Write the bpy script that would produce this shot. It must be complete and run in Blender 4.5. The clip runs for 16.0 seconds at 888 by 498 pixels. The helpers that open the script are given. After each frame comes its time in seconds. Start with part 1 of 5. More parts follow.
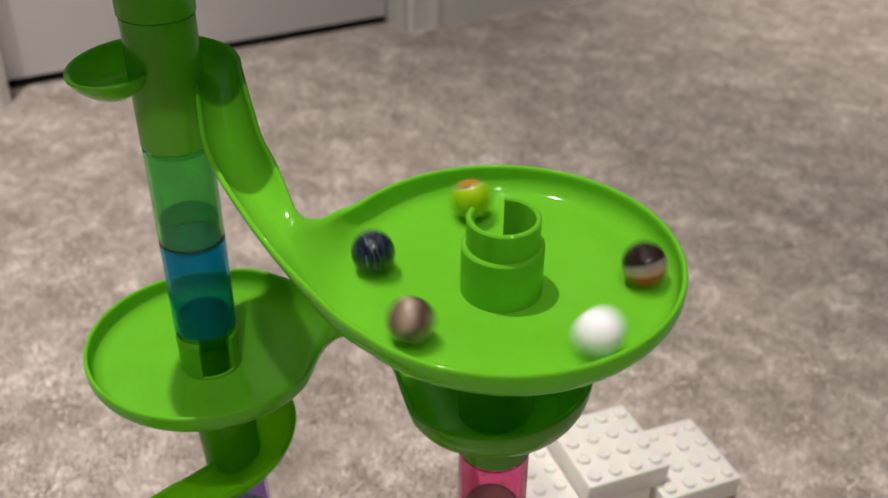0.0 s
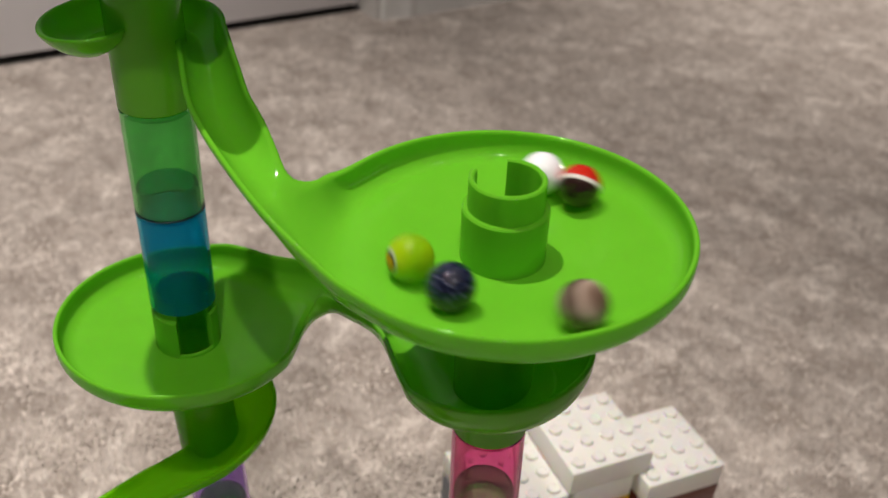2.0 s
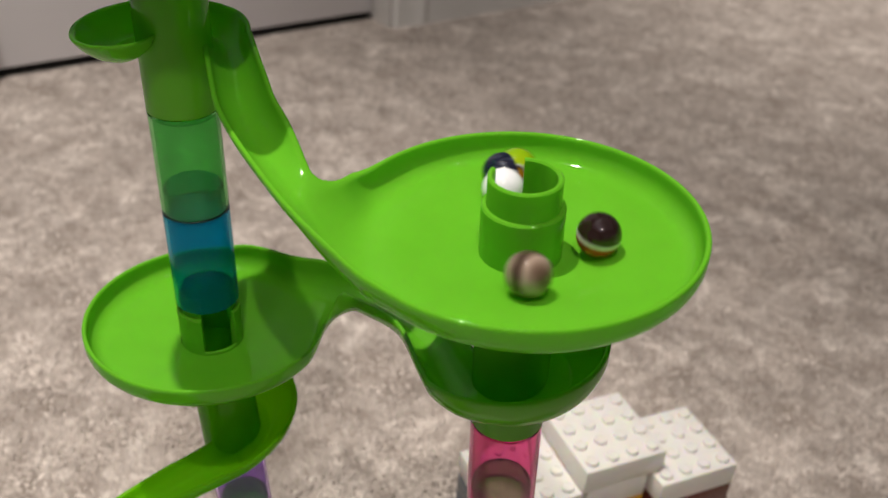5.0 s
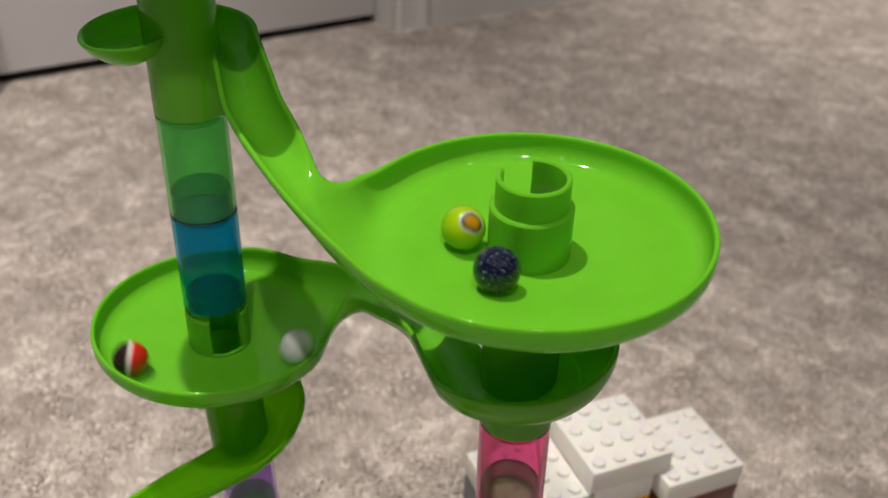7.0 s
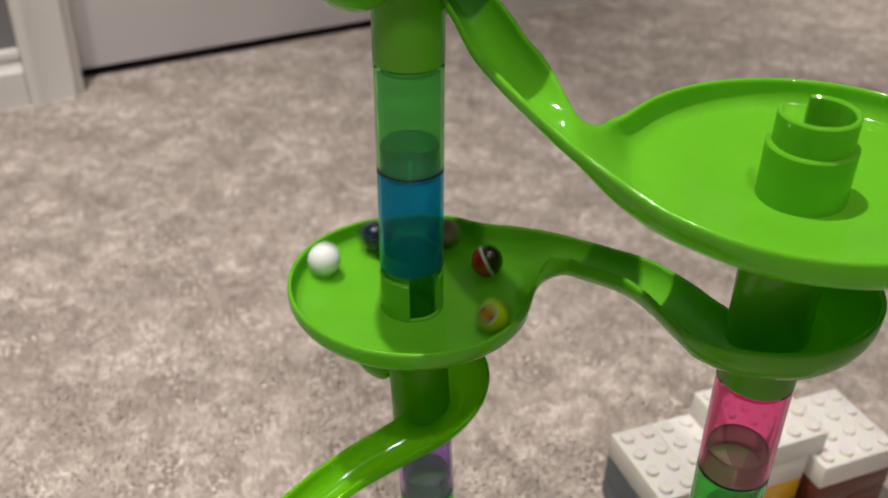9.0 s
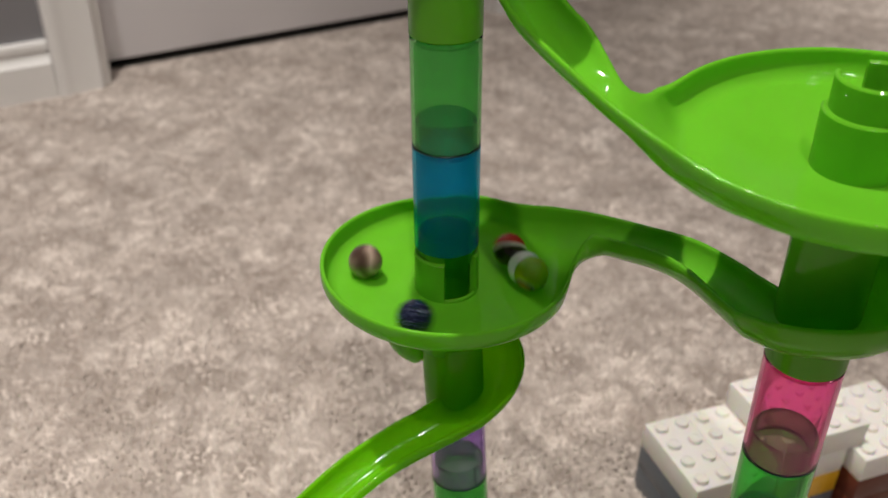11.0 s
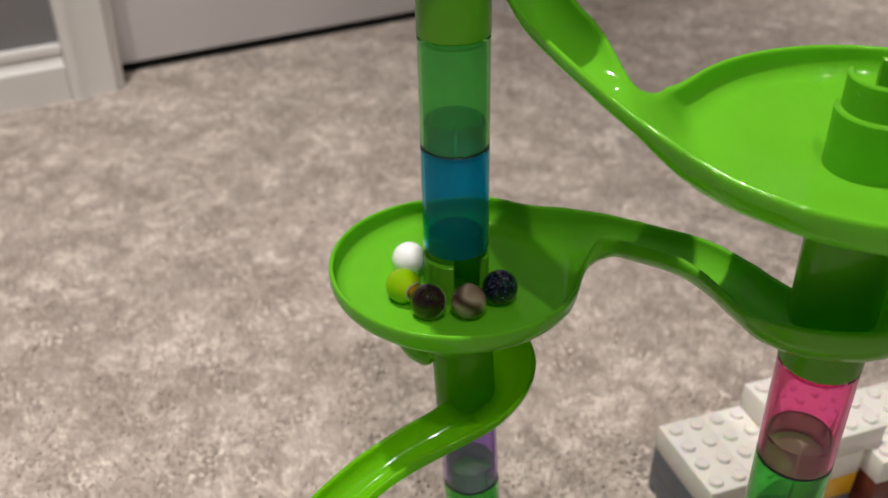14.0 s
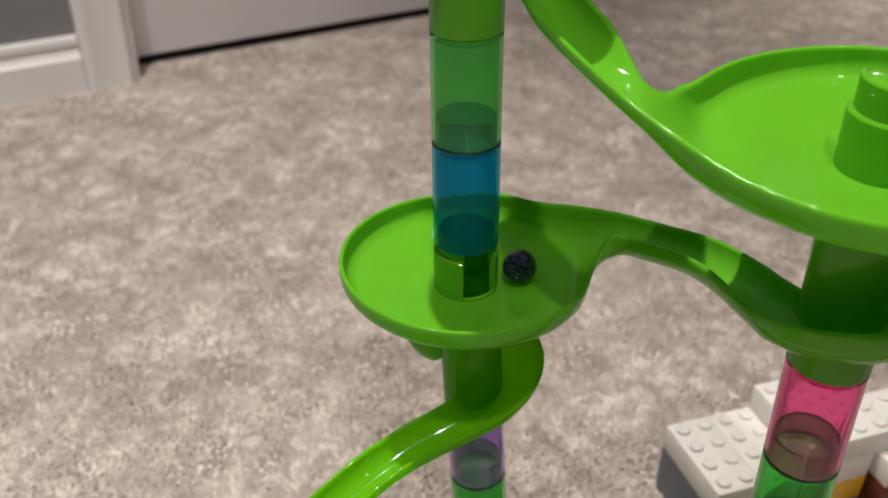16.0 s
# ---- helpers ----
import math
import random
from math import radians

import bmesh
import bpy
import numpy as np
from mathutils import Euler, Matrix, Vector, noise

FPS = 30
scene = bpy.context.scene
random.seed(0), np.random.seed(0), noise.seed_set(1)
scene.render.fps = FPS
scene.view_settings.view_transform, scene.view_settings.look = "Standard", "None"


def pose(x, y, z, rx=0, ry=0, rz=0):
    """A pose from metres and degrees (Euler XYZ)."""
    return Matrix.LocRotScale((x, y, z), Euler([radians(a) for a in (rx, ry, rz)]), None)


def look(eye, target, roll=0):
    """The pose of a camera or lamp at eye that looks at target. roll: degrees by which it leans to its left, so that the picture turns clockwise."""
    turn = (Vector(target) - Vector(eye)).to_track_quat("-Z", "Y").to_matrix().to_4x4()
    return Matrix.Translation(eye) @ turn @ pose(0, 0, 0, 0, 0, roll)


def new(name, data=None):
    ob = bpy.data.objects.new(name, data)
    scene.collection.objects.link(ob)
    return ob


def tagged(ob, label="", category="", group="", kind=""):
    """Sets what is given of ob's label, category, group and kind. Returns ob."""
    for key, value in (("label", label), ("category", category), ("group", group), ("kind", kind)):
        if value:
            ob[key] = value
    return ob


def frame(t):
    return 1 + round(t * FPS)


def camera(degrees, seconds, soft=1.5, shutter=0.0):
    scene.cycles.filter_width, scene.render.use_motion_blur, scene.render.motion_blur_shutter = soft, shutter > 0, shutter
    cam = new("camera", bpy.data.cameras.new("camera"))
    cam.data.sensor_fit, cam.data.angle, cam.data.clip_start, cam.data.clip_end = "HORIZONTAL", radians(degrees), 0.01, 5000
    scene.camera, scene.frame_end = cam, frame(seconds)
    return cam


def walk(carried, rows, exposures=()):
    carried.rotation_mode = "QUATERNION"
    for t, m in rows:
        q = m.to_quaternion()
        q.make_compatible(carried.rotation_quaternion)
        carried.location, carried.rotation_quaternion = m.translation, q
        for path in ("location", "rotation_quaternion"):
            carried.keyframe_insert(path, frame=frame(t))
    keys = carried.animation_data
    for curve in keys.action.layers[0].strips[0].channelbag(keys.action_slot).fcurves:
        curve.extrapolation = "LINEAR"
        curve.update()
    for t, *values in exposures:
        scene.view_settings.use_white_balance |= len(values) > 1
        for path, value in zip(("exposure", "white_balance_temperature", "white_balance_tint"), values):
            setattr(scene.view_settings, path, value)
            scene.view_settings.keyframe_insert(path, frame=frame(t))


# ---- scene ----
cam = camera(52.4, 16.0, shutter=0.4)
cam.data.dof.use_dof, cam.data.dof.focus_distance, cam.data.dof.aperture_fstop = True, 0.335, 11.5
PATH = [
    (0, (0.0342, 0.0684, 0.5292), (-0.0085, 1.6587, -0.5101), 2.90),
    (0.5, (0.0285, 0.0750, 0.5197), (0.0181, 1.6720, -0.5092), 3.00),
    (1, (0.0247, 0.0789, 0.5197), (0.0389, 1.6729, -0.5140), 3.60),
    (1.5, (0.0238, 0.0779, 0.5121), (0.0522, 1.6710, -0.5234), 4.20),
    (2, (0.0238, 0.0750, 0.5111), (0.0541, 1.6653, -0.5272), 4.70),
    (2.5, (0.0238, 0.0731, 0.5092), (0.0522, 1.6663, -0.5253), 4.80),
    (3, (0.0238, 0.0693, 0.5111), (0.0446, 1.6634, -0.5225), 4.80),
    (3.5, (0.0228, 0.0665, 0.5130), (0.0389, 1.6625, -0.5168), 4.60),
    (4, (0.0218, 0.0646, 0.5140), (0.0323, 1.6625, -0.5140), 4.40),
    (6.5, (0.0199, 0.0646, 0.5121), (0.0256, 1.6644, -0.5121), 3.80),
    (7, (0.0190, 0.0636, 0.5130), (0.0199, 1.6653, -0.5092), 3.70),
    (7.5, (0.0171, 0.0636, 0.5121), (0.0076, 1.6663, -0.5082), 3.60),
    (8, (0.0029, 0.0608, 0.5101), (-0.0228, 1.6634, -0.5092), 3.30),
    (8.5, (-0.0370, 0.0636, 0.4969), (-0.0808, 1.6672, -0.5216), 2.70),
    (9, (-0.0551, 0.0608, 0.4864), (-0.1206, 1.6644, -0.5301), 2.10),
    (11.5, (-0.0608, 0.0665, 0.4740), (-0.1767, 1.6616, -0.5519), 1.40),
    (12, (-0.0608, 0.0693, 0.4731), (-0.1805, 1.6616, -0.5576), 1.40),
    (12.5, (-0.0599, 0.0693, 0.4731), (-0.1843, 1.6606, -0.5586), 1.20),
    (13, (-0.0599, 0.0684, 0.4740), (-0.1872, 1.6597, -0.5567), 1.00),
    (13.5, (-0.0599, 0.0674, 0.4740), (-0.1947, 1.6606, -0.5519), 0.70),
    (14, (-0.0589, 0.0665, 0.4740), (-0.2004, 1.6616, -0.5472), 0.50),
    (14.5, (-0.0589, 0.0665, 0.4750), (-0.2061, 1.6625, -0.5453), 0.30),
    (15, (-0.0589, 0.0674, 0.4740), (-0.2099, 1.6634, -0.5443), 0.10),
    (15.5, (-0.0589, 0.0665, 0.4740), (-0.2128, 1.6625, -0.5453), 0.30),
    (16, (-0.0579, 0.0655, 0.4740), (-0.2242, 1.6549, -0.5529), 0.90),
]
walk(cam, [(t, look(eye, target, roll)) for t, eye, target, roll in PATH])

# ---- world and light ----
world = bpy.data.worlds.new("room_air")
scene.world = world
world.use_nodes = True
world.node_tree.nodes["Background"].inputs[0].default_value = (0.9, 0.88, 0.85, 1)
world.node_tree.nodes["Background"].inputs[1].default_value = 0.045
scene.view_settings.exposure = -0.20

# place, watts, cone
LAMPS = ((Vector((-0.535, 0.43, 2.40)), 188.0, 74),
         (Vector((0.05, -0.65, 2.40)), 80.0, 110),
         # added lamp, no known source: brightens the carpet at the far right
         (Vector((1.0, 1.85, 2.40)), 210.0, 50),
         (Vector((-0.75, -1.0, 2.40)), 6.0, 125),
         (Vector((0.55, 0.62, 2.40)), 5.0, 125),
         (Vector((0.75, -1.0, 2.40)), 5.0, 125),
         (Vector((-0.05, 1.0, 2.40)), 8.0, 125),
         # added weak fill from above the camera
         (Vector((0.1, -0.2, 2.40)), 6.0, 125),
         (Vector((0.4, -0.6, 2.40)), 4.0, 125))
for at, watts, cone in LAMPS:
    ld = bpy.data.lights.new("spot_bulb", "SPOT")
    ld.spot_size, ld.spot_blend = radians(cone), 1.0
    ld.energy, ld.color, ld.shadow_soft_size = watts, (1.0, 0.94, 0.87), 0.018 if watts > 100 else 0.028
    lo = new("spot_bulb", ld)
    lo.location = at + Vector((0, 0, -0.06))


# ---- materials ----
def mat(name, colour, rough=0.5, metal=0.0, spec=0.5):
    m = bpy.data.materials.new(name)
    m.use_nodes = True
    b = m.node_tree.nodes["Principled BSDF"]
    b.inputs["Base Color"].default_value = (*colour, 1)
    b.inputs["Roughness"].default_value = rough
    b.inputs["Metallic"].default_value = metal
    b.inputs["Specular IOR Level"].default_value = spec
    return m, m.node_tree, b


def noise_node(nt, scale, detail=4.0, rough=0.55, coords="Object"):
    tc = nt.nodes.new("ShaderNodeTexCoord")
    n = nt.nodes.new("ShaderNodeTexNoise")
    n.inputs["Scale"].default_value = scale
    n.inputs["Detail"].default_value = detail
    n.inputs["Roughness"].default_value = rough
    nt.links.new(tc.outputs[coords], n.inputs["Vector"])
    return n


def ramp(nt, src, stops):
    r = nt.nodes.new("ShaderNodeValToRGB")
    els = r.color_ramp.elements
    while len(els) < len(stops):
        els.new(0.5)
    for e, (p, c) in zip(els, stops):
        e.position, e.color = p, (*c, 1)
    nt.links.new(src, r.inputs[0])
    return r


def bump(nt, b, src, strength, distance):
    n = nt.nodes.new("ShaderNodeBump")
    n.inputs["Strength"].default_value = strength
    n.inputs["Distance"].default_value = distance
    nt.links.new(src, n.inputs["Height"])
    nt.links.new(n.outputs[0], b.inputs["Normal"])


def plastic(name, colour, rough=0.12, vary=0.05, sss=0.0, through_light=0.0):
    m, nt, b = mat(name, colour, rough, 0.0, 0.4)
    n = noise_node(nt, 60.0, 5)
    lo = tuple(c * (1 - vary) for c in colour)
    hi = tuple(min(1, c * (1 + vary)) for c in colour)
    r = ramp(nt, n.outputs[0], [(0.3, lo), (0.7, hi)])
    nt.links.new(r.outputs[0], b.inputs["Base Color"])
    g = ramp(nt, noise_node(nt, 900.0, 3).outputs[0], [(0.3, (rough * 0.8,) * 3), (0.7, (rough * 1.5,) * 3)])
    nt.links.new(g.outputs[0], b.inputs["Roughness"])
    if sss:
        b.inputs["Subsurface Weight"].default_value = sss
        b.inputs["Subsurface Radius"].default_value = (0.5, 1.0, 0.2)
        b.inputs["Subsurface Scale"].default_value = 0.003
    if through_light:
        tl = nt.nodes.new("ShaderNodeBsdfTranslucent")
        tl.inputs[0].default_value = (colour[0] * 2.1, min(0.9, colour[1] * 1.6), colour[2], 1)
        mx = nt.nodes.new("ShaderNodeMixShader")
        mx.inputs[0].default_value = through_light
        out = nt.nodes["Material Output"]
        nt.links.new(b.outputs[0], mx.inputs[1])
        nt.links.new(tl.outputs[0], mx.inputs[2])
        nt.links.new(mx.outputs[0], out.inputs["Surface"])
    return m


def clear_plastic(name, colour, rough=0.03):
    m, nt, b = mat(name, colour, rough)
    b.inputs["Transmission Weight"].default_value = 0.86
    b.inputs["IOR"].default_value = 1.18
    g = ramp(nt, noise_node(nt, 300.0, 3).outputs[0], [(0.3, (rough * 0.7,) * 3), (0.7, (rough * 1.6,) * 3)])
    nt.links.new(g.outputs[0], b.inputs["Roughness"])
    return m


GREEN = plastic("lime_plastic", (0.180, 0.575, 0.030), 0.05, 0.04, 0.12, 0.31)
SPIRAL_GREEN = plastic("yellowish_lime_plastic", (0.235, 0.68, 0.014), 0.06, 0.04, 0.2, 0.58)
# dark colour for the line that refraction draws at a tube's end
JOINT_REFRACTION = plastic("joint_refraction_dark", (0.01, 0.035, 0.04), 0.3, 0.1)
T_GREEN = clear_plastic("clear_green_plastic", (0.30, 0.82, 0.30))
T_BLUE = clear_plastic("clear_blue_plastic", (0.008, 0.52, 0.74))
T_PINK = clear_plastic("clear_pink_plastic", (0.98, 0.32, 0.58))
T_PURPLE = clear_plastic("clear_purple_plastic", (0.69, 0.50, 0.95))
T_FOREST = clear_plastic("clear_forest_plastic", (0.25, 0.80, 0.25))
BRICK_WHITE = plastic("white_brick_plastic", (0.87, 0.84, 0.80), 0.28, 0.03, 0.3)
BRICK_YELLOW = plastic("yellow_brick_plastic", (0.80, 0.45, 0.02), 0.28, 0.03)
BRICK_BROWN = plastic("brown_brick_plastic", (0.14, 0.035, 0.02), 0.28, 0.05)
BRICK_GREY = plastic("grey_brick_plastic", (0.12, 0.14, 0.17), 0.3, 0.05)


def paint(name, colour, rough, scale):
    m, nt, b = mat(name, colour, rough)
    n = noise_node(nt, scale, 6)
    r = ramp(nt, n.outputs[0], [(0.3, tuple(c * 0.94 for c in colour)), (0.7, colour)])
    nt.links.new(r.outputs[0], b.inputs["Base Color"])
    bump(nt, b, noise_node(nt, 220.0, 3).outputs[0], 0.15, 0.0006)
    return m


WALL_GREY = paint("grey_wall_paint", (0.24, 0.235, 0.25), 0.7, 4.0)
TRIM_WHITE = paint("white_trim_paint", (0.88, 0.87, 0.86), 0.35, 6.0)
DOOR_WHITE = paint("white_door_paint", (0.91, 0.90, 0.94), 0.4, 3.0)
CEILING = paint("white_ceiling_paint", (0.82, 0.81, 0.80), 0.8, 3.0)
# near-black colour that stands for shade behind and under the door
GAP_SHADE, _, _ = mat("door_gap_shade", (0.02, 0.018, 0.016), 0.9)


def carpet_material():
    m, nt, b = mat("beige_carpet", (0.45, 0.40, 0.35), 0.95, 0, 0.1)
    big = noise_node(nt, 13.0, 4, 0.6)
    clump = noise_node(nt, 42.0, 4, 0.66)
    fine = noise_node(nt, 130.0, 4, 0.7)
    clump.inputs["Distortion"].default_value = 1.2

    def blend(src, k, onto):
        mix = nt.nodes.new("ShaderNodeMath")
        mix.operation = "MULTIPLY_ADD"
        mix.inputs[1].default_value = k
        nt.links.new(src.outputs[0], mix.inputs[0])
        if onto is None:
            mix.inputs[2].default_value = 0.0
        else:
            nt.links.new(onto.outputs[0], mix.inputs[2])
        return mix

    mix = blend(fine, 0.20, blend(clump, 0.48, blend(big, 0.32, None)))
    r = ramp(nt, mix.outputs[0], [(0.39, (0.315, 0.262, 0.228)), (0.47, (0.395, 0.337, 0.302)), (0.53, (0.51, 0.444, 0.403)), (0.595, (0.72, 0.642, 0.588))])
    geo = nt.nodes.new("ShaderNodeNewGeometry")
    v = ramp(nt, geo.outputs["Random Per Island"], [(0.0, (0.93,) * 3), (0.5, (1.0,) * 3), (1.0, (1.05,) * 3)])
    mul = nt.nodes.new("ShaderNodeMix")
    mul.data_type, mul.blend_type = "RGBA", "MULTIPLY"
    mul.inputs["Factor"].default_value = 1.0
    nt.links.new(r.outputs[0], mul.inputs["A"])
    nt.links.new(v.outputs[0], mul.inputs["B"])
    nt.links.new(mul.outputs["Result"], b.inputs["Base Color"])
    b.inputs["Sheen Weight"].default_value = 0.2
    bump(nt, b, noise_node(nt, 420.0, 3, 0.6).outputs[0], 0.2, 0.0015)
    return m


CARPET = carpet_material()


# ---- mesh helpers ----
def part(name, bm, material, parent=None, label="", smooth=True):
    me = bpy.data.meshes.new(name)
    bmesh.ops.recalc_face_normals(bm, faces=bm.faces)
    bm.to_mesh(me)
    bm.free()
    me.materials.append(material)
    if smooth:
        me.polygons.foreach_set("use_smooth", [True] * len(me.polygons))
        me.set_sharp_from_angle(angle=radians(38))
    ob = new(name, me)
    if parent:
        ob.parent = parent
    if label:
        ob["label"] = label
    return ob


def box(bm, lo, hi, m=Matrix(), bevel=0.0, segments=2):
    r = bmesh.ops.create_cube(bm, size=1.0)
    lo, hi = Vector(lo), Vector(hi)
    s = Matrix.Translation((lo + hi) / 2) @ Matrix.Diagonal((*(hi - lo), 1))
    bmesh.ops.transform(bm, matrix=s, verts=r["verts"])
    if bevel:
        es = {e for v in r["verts"] for e in v.link_edges}
        g = bmesh.ops.bevel(bm, geom=list(es), offset=bevel, segments=segments, profile=0.5, affect="EDGES")
        vs = {v for f in g["faces"] for v in f.verts} | {v for v in r["verts"] if v.is_valid}
    else:
        vs = set(r["verts"])
    bmesh.ops.transform(bm, matrix=m, verts=list(vs))
    return bm


def ring_tube(profile_fn, arcs, steps=48):
    """A closed thin-walled tube about z. profile_fn: list of (r, z) round the wall's section. arcs: (start, end) in degrees, or None for a full turn."""
    bm = bmesh.new()
    full = arcs is None
    a0, a1 = (0, 360) if full else arcs
    n = steps if full else max(6, int(steps * (a1 - a0) / 360))
    rings = []
    for i in range(n if full else n + 1):
        a = radians(a0 + (a1 - a0) * i / n)
        rings.append([bm.verts.new((r * math.cos(a), r * math.sin(a), z)) for r, z in profile_fn])
    k = len(profile_fn)
    for i in range(n):
        p, q = rings[i], rings[(i + 1) % len(rings)]
        for j in range(k):
            bm.faces.new((p[j], q[j], q[(j + 1) % k], p[(j + 1) % k]))
    if not full:
        bm.faces.new(rings[0])
        bm.faces.new(rings[-1][::-1])
    return bm


def wall_section(r_out, r_in, z0, z1, e=0.0006):
    return [(r_in, z0 + e), (r_in + e, z0), (r_out - e, z0), (r_out, z0 + e), (r_out, z1 - e), (r_out - e, z1), (r_in + e, z1), (r_in, z1 - e)]


# ---- room ----
WALL_ANGLE = math.degrees(math.atan2(0.598, 0.801))
ROOM = pose(-0.6175, 1.2075, 0, 0, 0, WALL_ANGLE)   # x along the door wall, -y into the room, door face at y = 0
DOOR_W = 0.615
X0, X1, Y1, TALL = -1.7, 2.6, -3.2, 2.42


def structure(name, bm, material, label):
    ob = part(name, bm, material, None, smooth=False)
    ob.matrix_basis = ROOM
    return tagged(ob, label, name.split("_")[0], "", "structure")


bm = bmesh.new()
box(bm, (X0, Y1, -0.10), (X1, 0.25, 0.0))
floor = structure("floor", bm, CARPET, "mottled beige short pile carpet over the whole floor")


def carpet_pile():
    """Short twisted tufts over the carpet, leaning in patches."""
    rng = np.random.default_rng(4)
    x, y = [], []
    for step, y0, y1 in ((0.0036, 0.16, 1.05), (0.0056, 1.05, 2.3)):
        gx, gy = np.meshgrid(np.arange(-1.25, 1.45, step), np.arange(y0, y1, step))
        x.append(gx.ravel() + rng.uniform(-0.7, 0.7, gx.size) * step)
        y.append(gy.ravel() + rng.uniform(-0.7, 0.7, gx.size) * step)
    x, y = np.concatenate(x), np.concatenate(y)
    inv = np.array(ROOM.inverted())
    ly = inv[1][0] * x + inv[1][1] * y + inv[1][3]
    lx = inv[0][0] * x + inv[0][1] * y + inv[0][3]
    keep = (ly < np.where((lx > 0) & (lx < DOOR_W), -0.004, -0.066)) & (np.abs(x) < 0.42 + 0.55 * y)
    x, y = x[keep], y[keep]
    n = len(x)
    ph = sum(np.sin(x * a + y * b + c) for a, b, c in ((31, 17, 0.4), (-23, 41, 2.0), (57, -49, 1.1), (83, 71, 4.0), (-13, 9, 0.7)))
    lean = ph * 0.9 + rng.normal(0, 0.7, n)
    tall = 0.0032 + 0.0024 * rng.random(n) + 0.0003 * ph
    off = 0.0015 + 0.0020 * rng.random(n)
    r = (0.0026 + 0.0013 * rng.random(n)) * np.where(y > 1.05, 1.5, 1.0)
    turn = rng.uniform(0, 6.283, n)
    V = np.zeros((n, 4, 3))
    for k in range(3):
        V[:, k, 0] = x + r * np.cos(turn + k * 2.0944)
        V[:, k, 1] = y + r * np.sin(turn + k * 2.0944)
        V[:, k, 2] = -0.001
    V[:, 3, 0], V[:, 3, 1], V[:, 3, 2] = x + off * np.cos(lean), y + off * np.sin(lean), tall
    base = (np.arange(n) * 4)[:, None]
    F = np.concatenate([base + np.array(f) for f in ((0, 1, 3), (1, 2, 3), (2, 0, 3))])
    me = bpy.data.meshes.new("carpet_pile")
    me.vertices.add(n * 4)
    me.vertices.foreach_set("co", V.ravel())
    me.loops.add(len(F) * 3)
    me.loops.foreach_set("vertex_index", F.ravel().astype(np.int32))
    me.polygons.add(len(F))
    me.polygons.foreach_set("loop_start", np.arange(0, len(F) * 3, 3, dtype=np.int32))
    me.update(calc_edges=True)
    me.materials.append(CARPET)
    me.polygons.foreach_set("use_smooth", [True] * len(F))
    ob = new("carpet_pile", me)
    return tagged(ob, "short twisted beige carpet pile on the floor", "carpet", "", "stuff")


carpet_pile()
bm = bmesh.new()
box(bm, (X0, -0.045, 0), (-0.012, 0.08, TALL))
box(bm, (DOOR_W + 0.012, -0.045, 0), (X1, 0.08, TALL))
box(bm, (-0.012, -0.045, 2.05), (DOOR_W + 0.012, 0.08, TALL))
structure("wall_north", bm, WALL_GREY, "grey painted wall with a white door in it")
bm = bmesh.new()
box(bm, (X0, Y1 - 0.1, 0), (X1, Y1, TALL))
structure("wall_south", bm, WALL_GREY, "plain grey painted wall")
bm = bmesh.new()
box(bm, (X0 - 0.1, Y1 - 0.1, 0), (X0, 0.08, TALL))
structure("wall_west", bm, WALL_GREY, "plain grey painted wall")
bm = bmesh.new()
box(bm, (X1, Y1 - 0.1, 0), (X1 + 0.1, 0.08, TALL))
structure("wall_east", bm, WALL_GREY, "plain grey painted wall")
bm = bmesh.new()
box(bm, (X0 - 0.1, Y1 - 0.1, TALL), (X1 + 0.1, 0.25, TALL + 0.1))
structure("ceiling", bm, CEILING, "flat white painted ceiling")
# unseen wall, its dark colour stands for the closet's shade
bm = bmesh.new()
box(bm, (-0.3, 0.23, 0.0), (DOOR_W + 0.3, 0.25, TALL))
structure("closet_wall", bm, GAP_SHADE, "unseen closet wall, coloured dark for the shade behind the door")

# added strip on the floor, the door gap's shade put into its colour
bm = bmesh.new()
box(bm, (-0.002, 0.003, 0.001), (DOOR_W + 0.002, 0.228, 0.004))
structure("closet_floor", bm, GAP_SHADE, "added strip, coloured dark for the shade under the door")


def profile_run(bm, prof, x0, x1, axis="x"):
    """Extrudes an open-ended section (y out of the wall, z) along x, or (x, y) up z."""
    ends = []
    for t in (x0, x1):
        ends.append([bm.verts.new((t, a, b) if axis == "x" else (a, b, t)) for a, b in prof])
    k = len(prof)
    for j in range(k):
        bm.faces.new((ends[0][j], ends[0][(j + 1) % k], ends[1][(j + 1) % k], ends[1][j]))
    bm.faces.new(ends[0])
    bm.faces.new(ends[1][::-1])
    return bm


FACE = -0.045
BASE_PROF = [(FACE, 0.0), (FACE - 0.014, 0.0), (FACE - 0.014, 0.046), (FACE - 0.0105, 0.050)] + [(FACE - 0.0105 + 0.0045 * math.sin(t), 0.050 + 0.012 * t / 1.57) for t in (0.3, 0.7, 1.1, 1.57)] + [(FACE - 0.009, 0.063), (FACE - 0.009, 0.071), (FACE - 0.007, 0.074), (FACE, 0.074)]
bm = profile_run(bmesh.new(), BASE_PROF, X0, -0.0735)
structure("baseboard_1", bm, TRIM_WHITE, "white moulded baseboard along the grey wall")
bm = profile_run(bmesh.new(), BASE_PROF, DOOR_W + 0.0735, X1)
structure("baseboard_2", bm, TRIM_WHITE, "white moulded baseboard along the grey wall")
CAS = [(0, FACE), (0, FACE - 0.016), (0.004, FACE - 0.019), (0.014, FACE - 0.019), (0.018, FACE - 0.0165), (0.024, FACE - 0.0155), (0.046, FACE - 0.0115), (0.052, FACE - 0.013), (0.057, FACE - 0.013), (0.0605, FACE - 0.010), (0.0605, FACE)]
